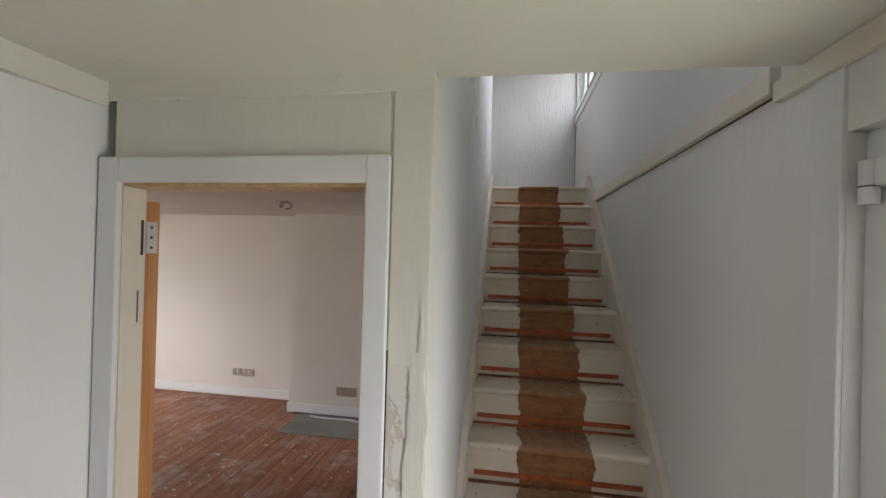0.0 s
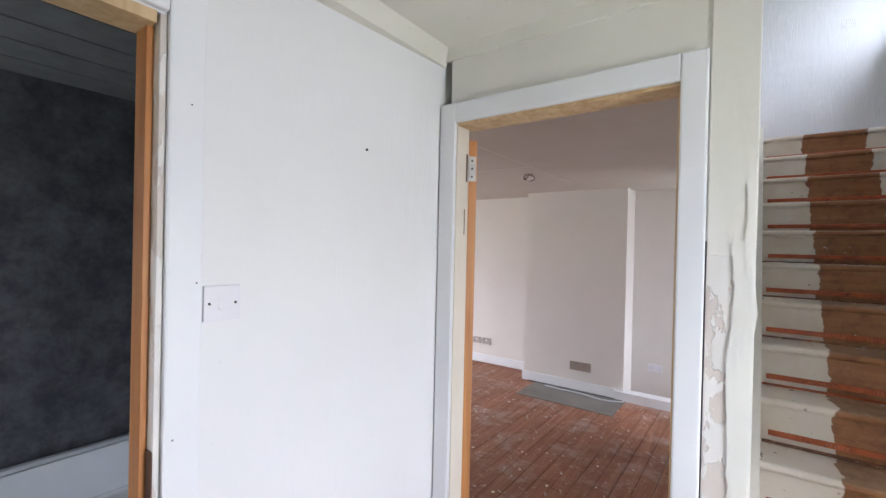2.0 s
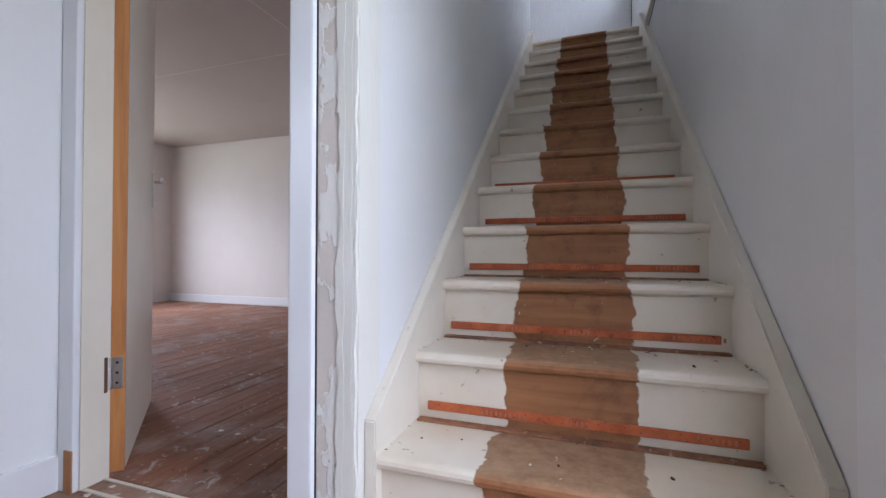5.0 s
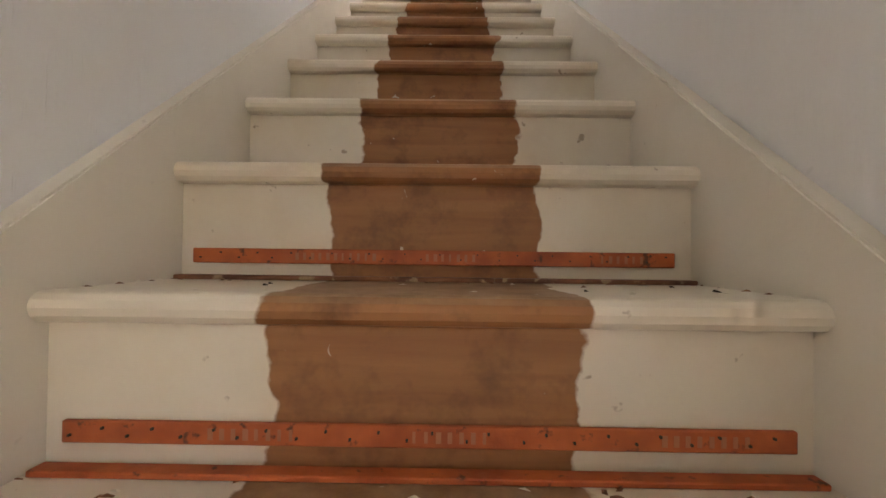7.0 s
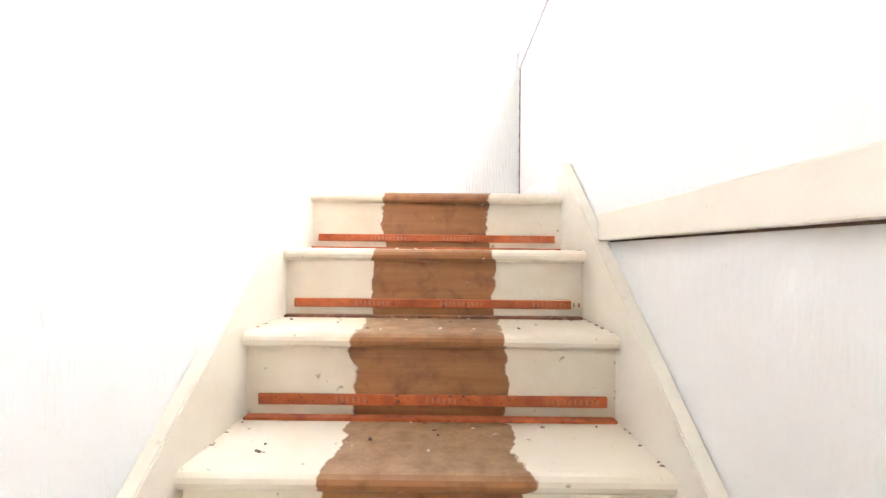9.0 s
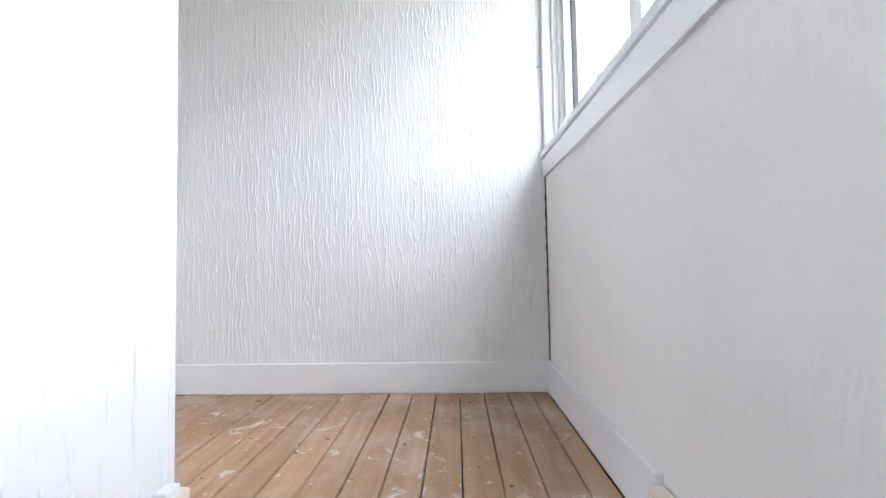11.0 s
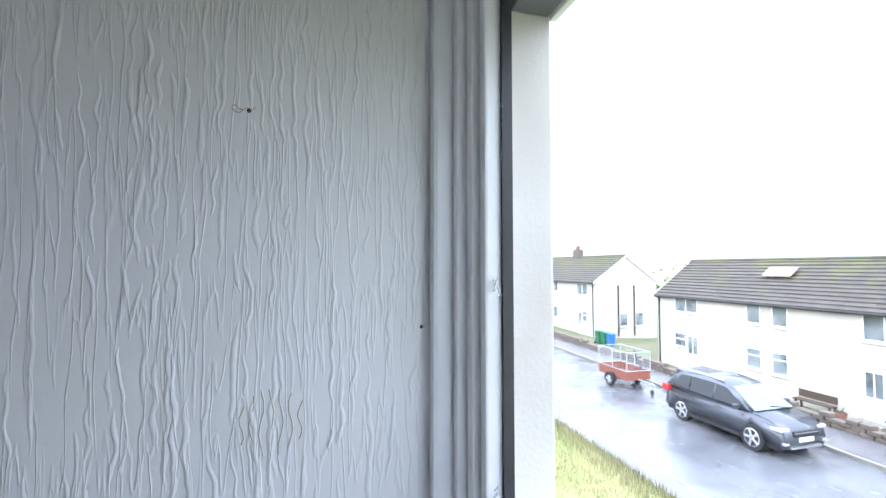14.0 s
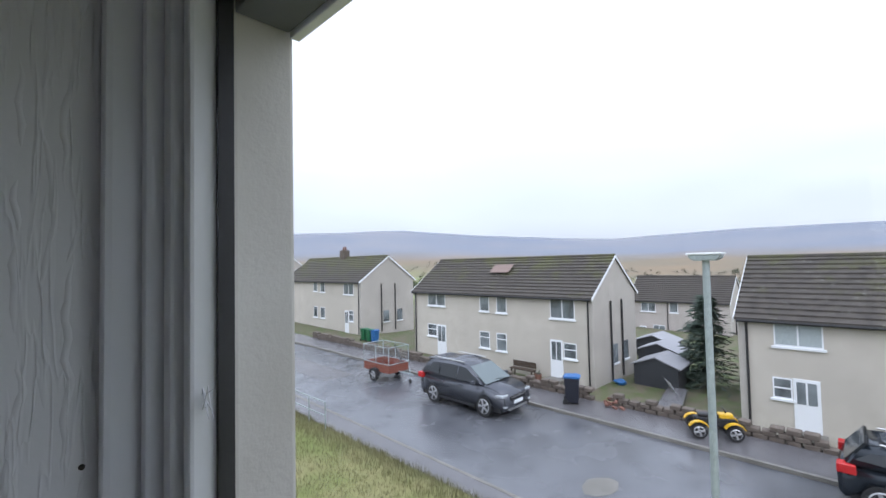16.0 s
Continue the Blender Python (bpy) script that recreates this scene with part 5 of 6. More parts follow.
# low stone wall in front of the houses, stone by stone
sw = thing("garden_wall", "low broken dark stone garden wall", "wall", at=(0, 0, 0))
stone = box((-0.16, -0.19, -0.075), (0.16, 0.19, 0.075), 0.02, 1)
me = bpy.data.meshes.new("stone")
bmesh.ops.recalc_face_normals(stone, faces=stone.faces[:])
stone.to_mesh(me)
stone.free()
me.materials.append(STONE)
rng = random.Random(21)
for row in range(3):
    y = 3.8 + 0.2 * (row % 2)
    while y < 34:
        if not (10.2 < y < 10.9 or (row == 2 and rng.random() < 0.35) or 15.4 < y < 16.4):
            s = new("stone", me)
            s.parent = sw
            s.matrix_basis = pose(17.3 + 0.035 * (y - 13) + rng.uniform(-.02, .02), y, RZ + 0.16 + row * 0.15, 0, 0, rng.uniform(-6, 6)) @ Matrix.Diagonal((1, rng.uniform(0.85, 1.0), rng.uniform(0.9, 1.05), 1))
        y += 0.4
part("wall_core", slanted(17.18, 17.42, -2.3, RZ + 0.08, 3.7, 34.2), STONE, sw)
bp = thing("brick_pile", "heap of broken red bricks by the garden wall", "brick pile", at=(17.0, 9.9, RZ + 0.1))
for i in range(14):
    part("brick", box((-0.1, -0.05, -0.033), (0.1, 0.05, 0.033), 0.005, 1), BRICK, bp).matrix_basis = pose(rng.uniform(-.35, .35), rng.uniform(-.5, .5), 0.04 + 0.06 * (i % 4), rng.uniform(-20, 20), rng.uniform(-20, 20), rng.uniform(0, 180))
for y0 in (28.8,):
    fe = thing("timber_fence", "dark weathered timber garden fence", "fence", at=(17.9, 40, RZ))
    for i in range(24):
        part("slat", box((-0.01, i * 0.3, 0), (0.015, i * 0.3 + 0.24, 0.95 + 0.04 * (i % 3)), 0.004, 1), BARK_M, fe)
    for z in (0.25, 0.75):
        part("rail", box((0.016, 0, z), (0.06, 7.2, z + 0.08)), BARK_M, fe)


def wheel_parts(parent, x, y, r, w, spokes, side):
    t = part("wheel", tube((x - w / 2, y, r), (x + w / 2, y, r), r * 0.97, seg=28), TYRE, parent, "black tyre")
    xf = x + side * (w / 2 + 0.004)
    part("rim", tube((xf - side * 0.02, y, r), (xf, y, r), r * 0.70, seg=24), BLACK, t)
    for i in range(spokes):
        a = i * 2 * math.pi / spokes + 0.3
        bm_ = box((-0.012, -0.035, 0.02), (0.012, 0.035, r * 0.68), 0.006, 1)
        bmesh.ops.transform(bm_, matrix=Matrix.Translation((xf, y, r)) @ Matrix.Rotation(a, 4, "X"), verts=bm_.verts)
        part("spoke", bm_, ALLOY, t, "silver alloy spoke")
    ring = bmesh.new()
    for i in range(24):
        a, b = i * math.pi / 12, (i + 1) * math.pi / 12
        q = [ring.verts.new((xf + dx, y + rr_ * math.cos(an), r + rr_ * math.sin(an))) for an in (a, b) for rr_, dx in ((r * 0.70, 0.0), (r * 0.62, side * 0.012))]
        ring.faces.new((q[0], q[1], q[3], q[2]))
    part("rim_ring", ring, ALLOY, t)


def car(label, m, paint, L=4.52, W=1.84, H=1.68):
    c_ = thing("car", label, "car")
    hl = L / 2
    low = [(-hl + 0.02, 0.42), (-hl + 0.0, 0.75), (-hl + 0.08, 1.0), (-hl + 0.35, 1.06), (hl - 1.0, 1.06), (hl - 0.40, 0.97), (hl - 0.07, 0.82), (hl, 0.55), (hl - 0.06, 0.30)]
    low += [(1.36 + 0.42 * math.cos(a), 0.34 + 0.42 * math.sin(a)) for a in [i * math.pi / 8 for i in range(9)]]
    low += [(-1.33 + 0.42 * math.cos(a), 0.34 + 0.42 * math.sin(a)) for a in [i * math.pi / 8 for i in range(9)]]
    low += [(-hl + 0.1, 0.30)]
    bm = prism(low, 0, -W / 2, W / 2)
    for v in bm.verts:
        e = abs(v.co.y) / hl
        v.co.x *= 1 - 0.13 * max(0, e - 0.6) / 0.4 - 0.05 * smoothstep(0.7, 1.06, v.co.z)
    bmesh.ops.bevel(bm, geom=[e for e in bm.edges if abs(e.verts[0].co.x - e.verts[1].co.x) < 0.2], offset=0.075, segments=3, affect="EDGES")
    smooth(part("body", bm, paint, c_))
    part("underbody", box((-W / 2 + 0.12, -hl + 0.2, 0.24), (W / 2 - 0.12, hl - 0.2, 0.6)), RUBBER, c_)
    cab = [(-hl + 0.12, 1.02), (-hl + 0.42, 1.50), (-hl + 0.75, H - 0.06), (-0.4, H), (0.45, H - 0.08), (hl - 0.92, 1.03)]
    bm = prism(cab, 0, -W / 2 + 0.06, W / 2 - 0.06)
    for v in bm.verts:
        v.co.x *= 1 - 0.24 * (v.co.z - 1.02) / (H - 1.02)
    bmesh.ops.bevel(bm, geom=bm.edges[:], offset=0.05, segments=2, affect="EDGES")
    smooth(part("cabin", bm, paint, c_))

    def side_glass(pts, s):
        bm_ = bmesh.new()
        rows_ = []
        for off in (0.0, 0.02):
            rows_.append([bm_.verts.new((s * ((W / 2 - 0.06) * (1 - 0.24 * (z - 1.02) / (H - 1.02)) + off - 0.006), y, z)) for y, z in pts])
        k = len(pts)
        bm_.faces.new(rows_[0])
        bm_.faces.new(rows_[1])
        for i in range(k):
            bm_.faces.new((rows_[0][i], rows_[0][(i + 1) % k], rows_[1][(i + 1) % k], rows_[1][i]))
        return bm_
    for s in (-1, 1):
        part("side_window", side_glass([(-0.02, 1.09), (-0.02, H - 0.13), (0.40, H - 0.18), (1.12, 1.10)], s), CARGLASS, c_)
        part("side_window", side_glass([(-1.0, 1.11), (-1.0, H - 0.14), (-0.08, H - 0.13), (-0.08, 1.09)], s), CARGLASS, c_)
        part("side_window", side_glass([(-1.75, 1.17), (-1.5, H - 0.17), (-1.06, H - 0.14), (-1.06, 1.12)], s), CARGLASS, c_)
        mi = part("mirror", box((s * (W / 2 - 0.02), 0.86, 1.06), (s * (W / 2 + 0.17), 0.98, 1.20), 0.03), paint, c_)
        part("roof_rail", tube((s * 0.62, -1.35, H + 0.035), (s * 0.62, 0.2, H + 0.0), 0.022), ALLOY, c_)
        part("headlight", box((s * 0.85, hl - 0.40, 0.75), (s * 0.52, hl - 0.05, 0.84), 0.03), CLEARLAMP, c_)
        part("tail_light", box((s * 0.90, -hl - 0.005, 0.86), (s * 0.60, -hl + 0.32, 1.06), 0.03), REDLAMP, c_)
        part("sill_trim", box((s * (W / 2 - 0.03), -0.95, 0.27), (s * (W / 2 + 0.012), 0.95, 0.37), 0.01), RUBBER, c_)
        for z in (0.9,):
            part("door_handle", box((s * (W / 2 - 0.06), 0.05, z), (s * (W / 2 - 0.015), 0.25, z + 0.03), 0.008), paint, c_)
        part("fog_light", box((s * 0.78, hl - 0.12, 0.42), (s * 0.62, hl + 0.0, 0.48), 0.01), CLEARLAMP, c_)
        wheel_parts(c_, s * (W / 2 - 0.13), 1.36, 0.37, 0.24, 5, s)
        wheel_parts(c_, s * (W / 2 - 0.13), -1.33, 0.37, 0.24, 5, s)
    ws = prism([(hl - 0.93, 1.07), (hl - 0.90, 1.09), (0.50, H - 0.10), (0.46, H - 0.13)], 0, -0.74, 0.74)
    for v in ws.verts:
        v.co.x *= 1 - 0.2 * (v.co.z - 1.05) / 0.6
    part("windscreen", ws, SCREEN, c_)
    rw = prism([(-hl + 0.12, 1.10), (-hl + 0.16, 1.08), (-hl + 0.52, 1.52), (-hl + 0.46, 1.54)], 0, -0.66, 0.66)
    part("rear_window", rw, CARGLASS, c_)
    part("spoiler", box((-0.62, -hl + 0.38, H - 0.10), (0.62, -hl + 0.78, H - 0.05), 0.02), paint, c_)
    part("grille", box((-0.45, hl - 0.1, 0.62), (0.45, hl + 0.006, 0.76), 0.01), RUBBER, c_)
    part("grille_bar", box((-0.43, hl - 0.08, 0.70), (0.43, hl + 0.012, 0.725), 0.005), ALLOY, c_)
    part("bumper_trim", box((-0.55, hl - 0.1, 0.30), (0.55, hl + 0.01, 0.36), 0.01), ALLOY, c_)
    part("number_plate", box((-0.26, hl - 0.02, 0.48), (0.26, hl + 0.02, 0.59), 0.004), TRIM, c_)
    part("number_plate", box((-0.26, -hl - 0.012, 0.62), (0.26, -hl + 0.03, 0.73), 0.004), YELLOW, c_)
    part("wiper", tube((-0.5, hl - 0.89, 1.09), (0.05, hl - 0.98, 1.15), 0.012, seg=6), BLACK, c_)
    c_.matrix_basis = m
    return c_


car("dark grey parked family car with silver wheels", pose(14.02, 14.40, RZ, 0, 0, 180) @ Matrix.Diagonal((1.05, 0.97, 1.05, 1)), CARPAINT)
car("dark parked car with red tail lights", pose(14.5, 1.55, RZ, 0, 0, 180), flat("dark_blue_car_paint", (0.02, 0.026, 0.034), 0.18, 0.3, 0.05, 0.6), 4.1, 1.75, 1.5)

# trailer with a mesh cage
tr = thing("box_trailer", "small red wooden trailer with a wire mesh cage", "trailer", at=(14.3, 20.3, RZ))
x0, x1, y0, y1 = -0.62, 0.62, -1.0, 1.0
for lo, hi in (((x0, y0, 0.42), (x0 + 0.03, y1, 0.82)), ((x1 - 0.03, y0, 0.42), (x1, y1, 0.82)), ((x0 + 0.03, y0, 0.42), (x1 - 0.03, y0 + 0.03, 0.82)), ((x0 + 0.03, y1 - 0.03, 0.42), (x1 - 0.03, y1, 0.82)), ((x0 + 0.03, y0 + 0.03, 0.42), (x1 - 0.03, y1 - 0.03, 0.46))):
    part("side_board", box(lo, hi, 0.006, 1), TRAILER_RED, tr)
for x in (x0, x1):
    for y in (y0, 0, y1):
        part("cage_post", tube((x, y, 0.8), (x, y, 1.65), 0.022, seg=6), GALV, tr)
    part("cage_rail", tube((x, y0, 1.65), (x, y1, 1.65), 0.02, seg=6), GALV, tr)
    part("top_edge", tube((x, y0, 0.83), (x, y1, 0.83), 0.02, seg=6), GALV, tr)
for y in (y0, y1):
    part("cage_rail", tube((x0, y, 1.65), (x1, y, 1.65), 0.02, seg=6), GALV, tr)
    part("top_edge", tube((x0, y, 0.83), (x1, y, 0.83), 0.02, seg=6), GALV, tr)
vs, fs = [], []


def wire_seg(p, q, r=0.004):
    k = len(vs)
    p, q = Vector(p), Vector(q)
    for o in (Vector((r, r, 0)), Vector((-r, -r, 0)), Vector((0, 0, r))):
        vs.extend([tuple(p + o), tuple(q + o)])
    fs.extend([(k, k + 1, k + 3, k + 2), (k + 2, k + 3, k + 5, k + 4), (k + 4, k + 5, k + 1, k)])


for x in (x0, x1):
    for i in range(21):
        wire_seg((x, y0 + i * 0.1, 0.83), (x, y0 + i * 0.1, 1.65))
    for i in range(1, 9):
        wire_seg((x, y0, 0.83 + i * 0.09), (x, y1, 0.83 + i * 0.09))
for y in (y0, y1):
    for i in range(13):
        wire_seg((x0 + i * 0.1, y, 0.83), (x0 + i * 0.1, y, 1.65))
    for i in range(1, 9):
        wire_seg((x0, y, 0.83 + i * 0.09), (x1, y, 0.83 + i * 0.09))
me = bpy.data.meshes.new("wire_mesh")
me.from_pydata(vs, [], fs)
me.materials.append(GALV)
wm = tagged(new("wire_mesh", me), "fine galvanised wire mesh", kind="stuff")
wm.parent = tr
part("ramp_bar", tube((0.35, -0.95, 0.5), (0.35, -0.3, 1.6), 0.035, seg=6), BLACK, tr, "dark sloping bar")
for s in (-1, 1):
    wheel_parts(tr, s * 0.74, 0.0, 0.28, 0.16, 4, s)
    part("mudguard", prism([(0.34 * math.cos(a), 0.28 + 0.34 * math.sin(a)) for a in [i * math.pi / 8 for i in range(9)]] + [(0.30 * math.cos(a), 0.28 + 0.30 * math.sin(a)) for a in [i * math.pi / 8 for i in range(8, -1, -1)]], 0, s * 0.64, s * 0.83), BLACK, tr)
part("axle", tube((-0.74, 0, 0.28), (0.74, 0, 0.28), 0.03, seg=8), BLACK, tr)
part("drawbar", tube((0, -1.0, 0.44), (0, -2.0, 0.44), 0.04, seg=8), GALV, tr)
part("jockey_wheel", tube((0.02, -1.75, 0.09), (0.08, -1.75, 0.09), 0.09, seg=14), TYRE, tr)
part("jockey_post", tube((0.05, -1.75, 0.09), (0.05, -1.75, 0.7), 0.025, seg=8), GALV, tr)

# street lamp
sl_ = thing("street_lamp", "galvanised street lamp with a flat white lantern", "street lamp", at=(9.0, 4.93, RZ + 0.07))
part("pole", tube((0, 0, 0), (0, 0, 1.4), 0.085, seg=16), GALV, sl_)
part("pole", tube((0, 0, 1.4), (0, 0, 5.5), 0.062, 0.055, 16), GALV, sl_)
lan = part("lantern", prism([(-0.24, 5.56), (-0.16, 5.50), (0.16, 5.50), (0.24, 5.56), (0.24, 5.60), (-0.24, 5.60)], 0, -0.15, 0.15, 0.015), GALV, sl_)
part("lantern_cap", box((-0.17, -0.26, 5.60), (0.17, 0.26, 5.635), 0.012), TRIM, lan, "white lantern top")
# wheelie bins
def bin_(x, y, z, body, lid, label, turn=0):
    b_ = thing("wheelie_bin", label, "bin", "wheelie bins", at=(x, y, z))
    b_.rotation_euler = (0, 0, turn)
    bm_ = box((-0.25, -0.28, 0.06), (0.25, 0.28, 1.0), 0.02)
    for v in bm_.verts:
        v.co.x *= 0.8 + 0.2 * v.co.z
        v.co.y *= 0.8 + 0.2 * v.co.z
    part("body", bm_, body, b_)
    part("lid", prism([(-0.31, 1.0), (0.31, 1.0), (0.29, 1.06), (-0.2, 1.09), (-0.33, 1.04)], 0, -0.28, 0.28, 0.01), lid, b_)
    for s in (-1, 1):
        part("wheel", tube((s * 0.2, 0.25, 0.1), (s * 0.27, 0.25, 0.1), 0.1, seg=14), TYRE, b_)
    part("handle", tube((-0.22, 0.34, 0.98), (0.22, 0.34, 0.98), 0.018, seg=8), BLACK, b_)


bin_(16.3, 11.25, RZ + 0.10, flat("dark_bin_plastic", (0.012, 0.014, 0.024), 0.45), BLUE, "dark wheelie bin with a bright blue lid", 0.4)
for i, (m_, l_) in enumerate(((GREEN_BIN, "green wheelie bin by the gable"), (GREEN_BIN, "green wheelie bin by the gable"), (BLUE, "blue wheelie bin by the gable"))):
    bin_(23.0, 34.3 - i * 0.75, ground_z(23.0, 34.3), m_, m_, l_)
# handrail by the near pavement
hr = thing("handrail", "grey tubular steel handrail beside steps", "handrail", at=(8.45, 16.2, RZ + 0.07))
for y in (0, 1.1, 2.4):
    part("post", tube((0, y, -0.1), (0, y, 0.95), 0.022, seg=8), GALV, hr)
for z in (0.5, 0.95):
    part("rail", tube((0, 0, z), (0, 2.4, z), 0.022, seg=8), GALV, hr)
tagged(part("gate_post", box((8.0, 18.7, -1.7), (8.2, 18.9, -0.2), 0.02), BARK_M), "dark timber gate post", "post")
# sheds
def shed(x, y, z, w, d, h_, label):
    s_ = thing("garden_shed", label, "shed", "garden sheds", at=(x, y, z))
    part("walls", prism([(-w / 2, -0.8), (w / 2, -0.8), (w / 2, h_), (0, h_ + 0.45), (-w / 2, h_)], 0, 0, d), SHED, s_)
    for sgn in (-1, 1):
        part("roof", prism([(0, h_ + 0.47), (0, h_ + 0.53), (sgn * (w / 2 + 0.15), h_ + 0.02), (sgn * (w / 2 + 0.15), h_ - 0.04)], 0, -0.12, d + 0.12), FELT, s_, "pale grey felt roof")
    for i in range(12):
        part("board", box((-0.012, -w / 2 + 0.02 + i * (w - 0.04) / 12, 0.0), (-0.001, -w / 2 + (i + 1) * (w - 0.04) / 12, h_ - 0.02), 0.002, 1), SHED, s_)


shed(26.0, 11.3, -3.35, 2.3, 2.2, 1.45, "dark grey timber shed with pale felt roof")
shed(30.5, 12.6, -3.5, 2.4, 2.2, 1.55, "grey timber shed with a small window")
shed(34.5, 14.2, -3.7, 2.6, 2.4, 1.6, "grey timber shed with a pale roof")
# spruce
sp_ = thing("spruce_tree", "dark green spruce with ragged drooping branches", "tree", at=(28.5, 9.3, ground_z(28.5, 9.3)))
part("trunk", tube((0, 0, -0.2), (0, 0, 6.0), 0.16, 0.02, 8), BARK_M, sp_)
rng = random.Random(5)
vs, fs = [], []
for lvl in range(46):
    z = 0.5 + lvl * 0.12
    rad = 2.3 * (1 - z / 6.4) ** 0.8 * rng.uniform(0.75, 1.15)
    for b in range(8):
        a = rng.random() * 6.283
        rr_ = rad * rng.uniform(0.55, 1.1)
        for j in range(9):
            f = (j + 1) / 9
            cx, cy, cz = rr_ * f * math.cos(a), rr_ * f * math.sin(a), z - 0.25 * f * rr_ + rng.uniform(-.06, .06)
            for q in range(2):
                an, ln = a + rng.uniform(-1.2, 1.2), rng.uniform(0.16, 0.42)
                k = len(vs)
                vs += [(cx, cy, cz + 0.02), (cx + ln * math.cos(an), cy + ln * math.sin(an), cz - rng.uniform(0.02, 0.13)), (cx + 0.5 * ln * math.cos(an + .5), cy + 0.5 * ln * math.sin(an + .5), cz - 0.07)]
                fs.append((k, k + 1, k + 2))
me = bpy.data.meshes.new("crown")
me.from_pydata(vs, [], fs)
me.materials.append(NEEDLE)
o = new("crown", me)
o.parent = sp_
sp_.scale = (1.0, 1.0, 0.88)
# far trees and hedges in the valley
vs, fs = [], []
for i in range(1500):
    x = rng.uniform(90, 700)
    y = x * math.tan(radians(90 - rng.uniform(20, 92)))
    if abs(y) > 700 or noise.noise((x / 45, y / 45, 3)) < 0.0:
        continue
    z, hh = ground_z(x, y), rng.uniform(2.5, 7)
    for j in range(60):
        p = Vector((rng.gauss(0, 0.32), rng.gauss(0, 0.32), rng.uniform(0.1, 1))) * hh
        p.xy *= 1.15 - 0.6 * p.z / hh
        s_ = hh * 0.13
        k = len(vs)
        for q in range(3):
            vs.append((x + p.x + rng.uniform(-s_, s_), y + p.y + rng.uniform(-s_, s_), z + p.z + rng.uniform(-s_, s_)))
        fs.append((k, k + 1, k + 2))
me = bpy.data.meshes.new("far_trees")
me.from_pydata(vs, [], fs)
me.materials.append(LEAFY)
tagged(new("far_trees", me), "scattered dark trees and hedges in the valley", "trees", kind="stuff")
# quad bike
qb = thing("quad_bike", "yellow and black quad bike on the pavement", "quad bike", at=(16.3, 6.5, RZ + 0.10))
qb.rotation_euler = (0, 0, radians(205))
qb.scale = (0.8, 0.8, 0.8)
for sx_ in (-1, 1):
    for y in (-0.6, 0.6):
        wheel_parts(qb, sx_ * 0.45, y, 0.28, 0.24, 4, sx_)
        part("mudguard", prism([(y + 0.38 * math.cos(a), 0.32 + 0.34 * math.sin(a)) for a in [i * math.pi / 8 for i in range(1, 8)]] + [(y + 0.34 * math.cos(a), 0.32 + 0.31 * math.sin(a)) for a in [i * math.pi / 8 for i in range(7, 0, -1)]], 0, sx_ * 0.36, sx_ * 0.56), YELLOW, qb)
part("body", box((-0.16, -0.7, 0.35), (0.16, 0.7, 0.72), 0.06), BLACK, qb)
part("seat", box((-0.17, -0.55, 0.72), (0.17, 0.15, 0.84), 0.05), BLACK, qb)
part("tank", box((-0.17, 0.15, 0.70), (0.17, 0.65, 0.88), 0.05), YELLOW, qb)
part("handlebar", tube((-0.4, 0.35, 1.05), (0.4, 0.35, 1.05), 0.018, seg=8), BLACK, qb)
part("steering_post", tube((0, 0.45, 0.8), (0, 0.35, 1.05), 0.025, seg=8), BLACK, qb)
# clutter in the garden
for i, (x, y, m_, l_) in enumerate(((17.9, 6.9, BLUE, "crumpled blue plastic sack in the garden"), (18.1, 6.2, YELLOW, "yellow plastic sack in the garden"), (18.4, 6.6, TRIM, "white plastic bag in the garden"), (25.2, 12.9, BLUE, "blue tarpaulin bundle by the shed"), (20.0, 8.3, TRIM, "pale rubbish heap in the garden"))):
    bm = bmesh.new()
    bmesh.ops.create_icosphere(bm, subdivisions=3, radius=0.32)
    for v in bm.verts:
        v.co *= 1 + 0.5 * noise.noise(v.co * 4 + Vector((i * 7, 0, 0)))
        v.co.z = max(v.co.z * 0.6, -0.12)
    o = tagged(part("plastic_sack", bm, m_), l_, "sack")
    o.location = (x, y, (RZ + 0.1 if x < 17.2 else ground_z(x, y)) + 0.12)
tagged(part("garden_path", prism([(18.0, 8.6), (21.5, 8.9), (25.5, 9.6), (25.4, 10.5), (21.3, 9.9), (18.0, 9.5)], 2, -3.3, -2.72), PAVING), "wet grey concrete garden path", "path", kind="structure")
for i, (x, y, tilt) in enumerate(((24.9, 10.2, 62), (29.0, 13.6, 75), (29.3, 11.0, 70))):
    sheet = tagged(part("plastic_sheet", box((-0.5, -0.35, -0.012), (0.5, 0.35, 0.012), 0.004, 1), TRIM), "white rigid plastic sheet leaning in the garden", "sheet")
    sheet.matrix_world = pose(x, y, ground_z(x, y) + 0.45, tilt, 0, 30 + 25 * i)
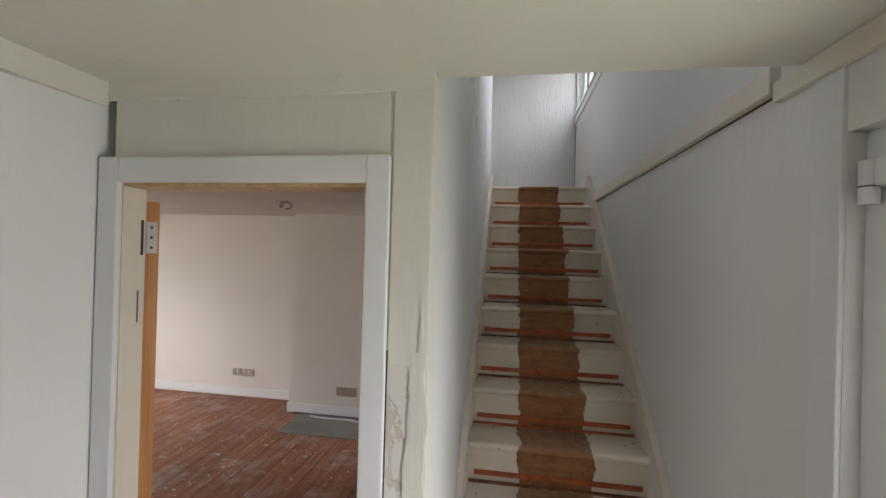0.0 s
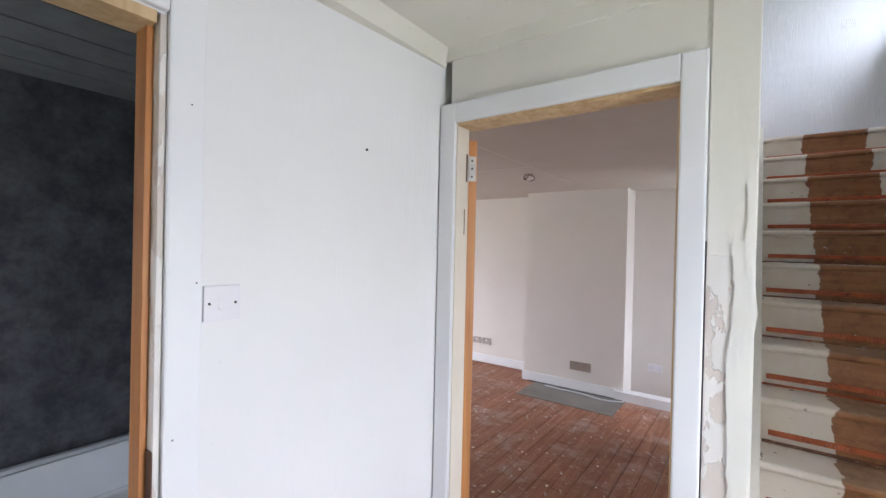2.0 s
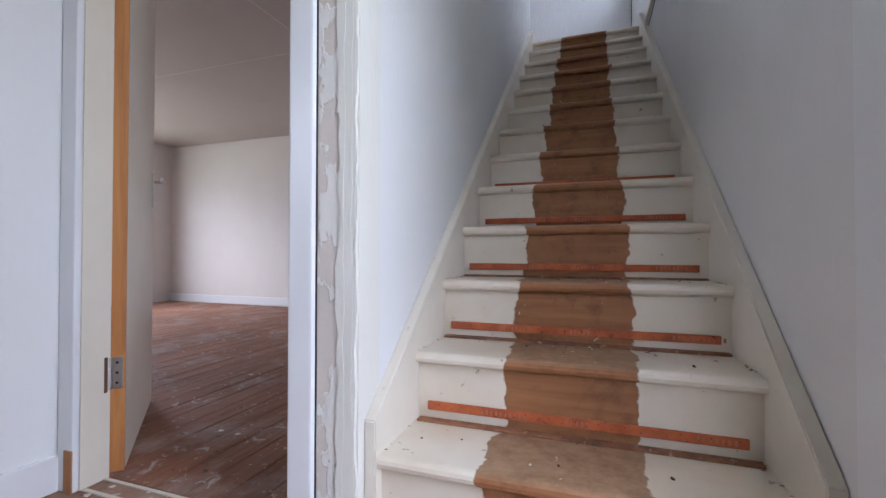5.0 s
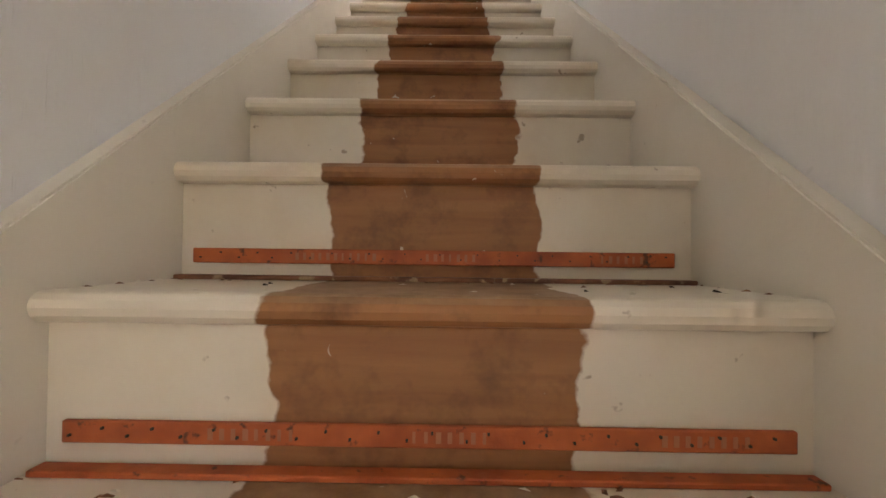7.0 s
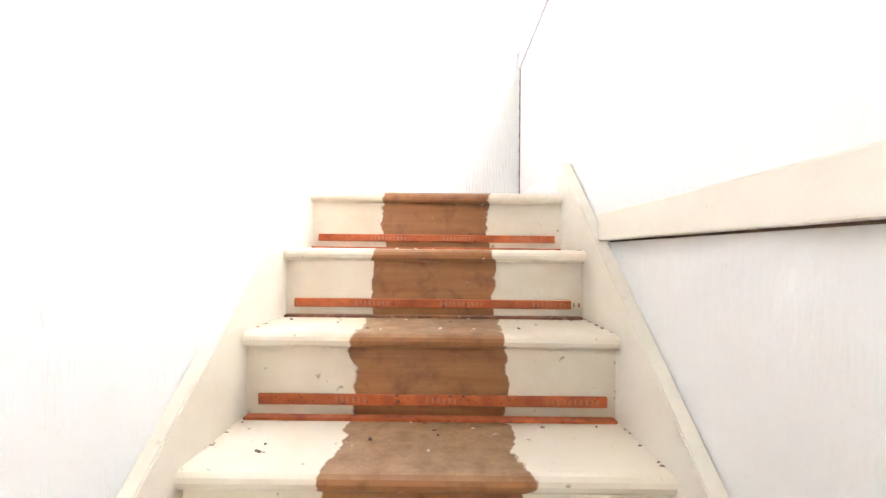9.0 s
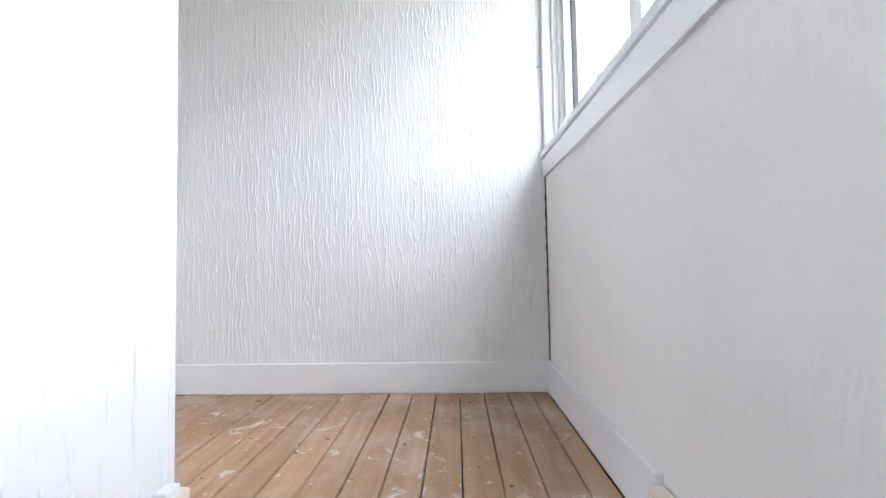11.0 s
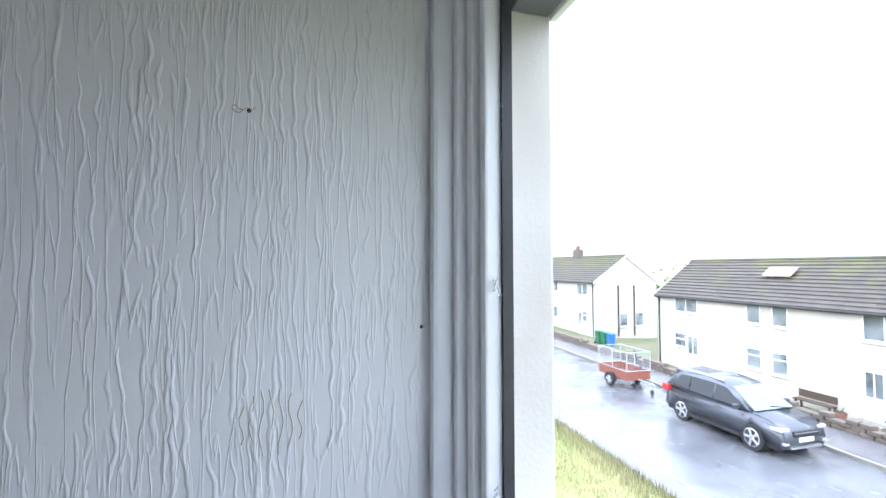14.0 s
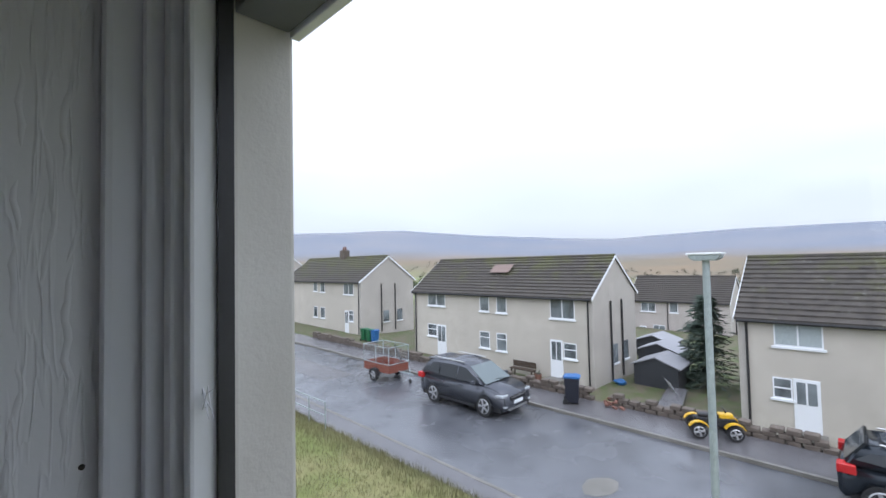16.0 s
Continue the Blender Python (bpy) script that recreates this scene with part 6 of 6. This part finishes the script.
for i, (x, y) in enumerate(((17.62, 12.2), (17.7, 16.9), (22.5, 16.6), (17.75, 18.4))):
    pot = thing("plant_pot", "weathered brown garden pot with dead stalks", "pot", "garden pots", at=(x, y, max(ground_z(x, y), -2.9)))
    part("pot", tube((0, 0, 0), (0, 0, 0.42), 0.15, 0.22, 14), BRICK, pot)
    part("soil", tube((0, 0, 0.40), (0, 0, 0.43), 0.2, 0.2, 14), BARK_M, pot)
    for j in range(7):
        part("stalk", tube((0.05 * math.cos(j), 0.05 * math.sin(j), 0.4), (0.22 * math.cos(j * 2.1), 0.22 * math.sin(j * 2.1), 0.62 + 0.05 * (j % 3)), 0.012, 0.004, 5), NEEDLE, pot)
bench = thing("garden_bench", "dark weathered timber bench against the house", "bench", at=(22.4, 17.6, -2.75))
for lo, hi in (((-0.2, -0.8, 0.4), (0.25, 0.8, 0.46)), ((0.22, -0.8, 0.5), (0.27, 0.8, 0.85))):
    part("board", box(lo, hi, 0.01), BARK_M, bench)
for y in (-0.7, 0.7):
    for x in (-0.15, 0.2):
        part("leg", box((x, y - 0.04, -0.2), (x + 0.06, y + 0.04, 0.4)), BARK_M, bench)

# ---- floorboards, one by one ----
rng = random.Random(2)


def lay(parent, x0, x1, y0, y1, z, w, mat, th=0.02, gap=0.0035, skip=None):
    meshes = {}
    x = x0
    while x < x1 - 0.01:
        a, b = x, min(x + w, x1)
        ends = [y0]
        while ends[-1] < y1 - 1.2:
            ends.append(ends[-1] + rng.uniform(1.2, 2.6))
        ends[-1:] = [y1] if len(ends) > 1 else [ends[-1], y1]
        for s, e in zip(ends, ends[1:]):
            o = part("plank", box((a + gap / 2, s + 0.001, z - th), (b - gap / 2, e - 0.001, z + rng.uniform(-0.0012, 0.0008)), 0.002, 1), mat, parent)
        x += w


lay(living_floor, LX + 0.01, -0.16, 0.055, LY - 0.02, F, 0.115, FLOORBOARD)
lay(hall_floor, XL - 0.04, XR - 0.01, -2.58, 0.05, F, 0.115, HALL_BOARD)
lay(landing, -1.98, XR - 0.018, 12 * G + 0.077, YE - 0.018, TOP, 0.092, LANDING_BOARD)
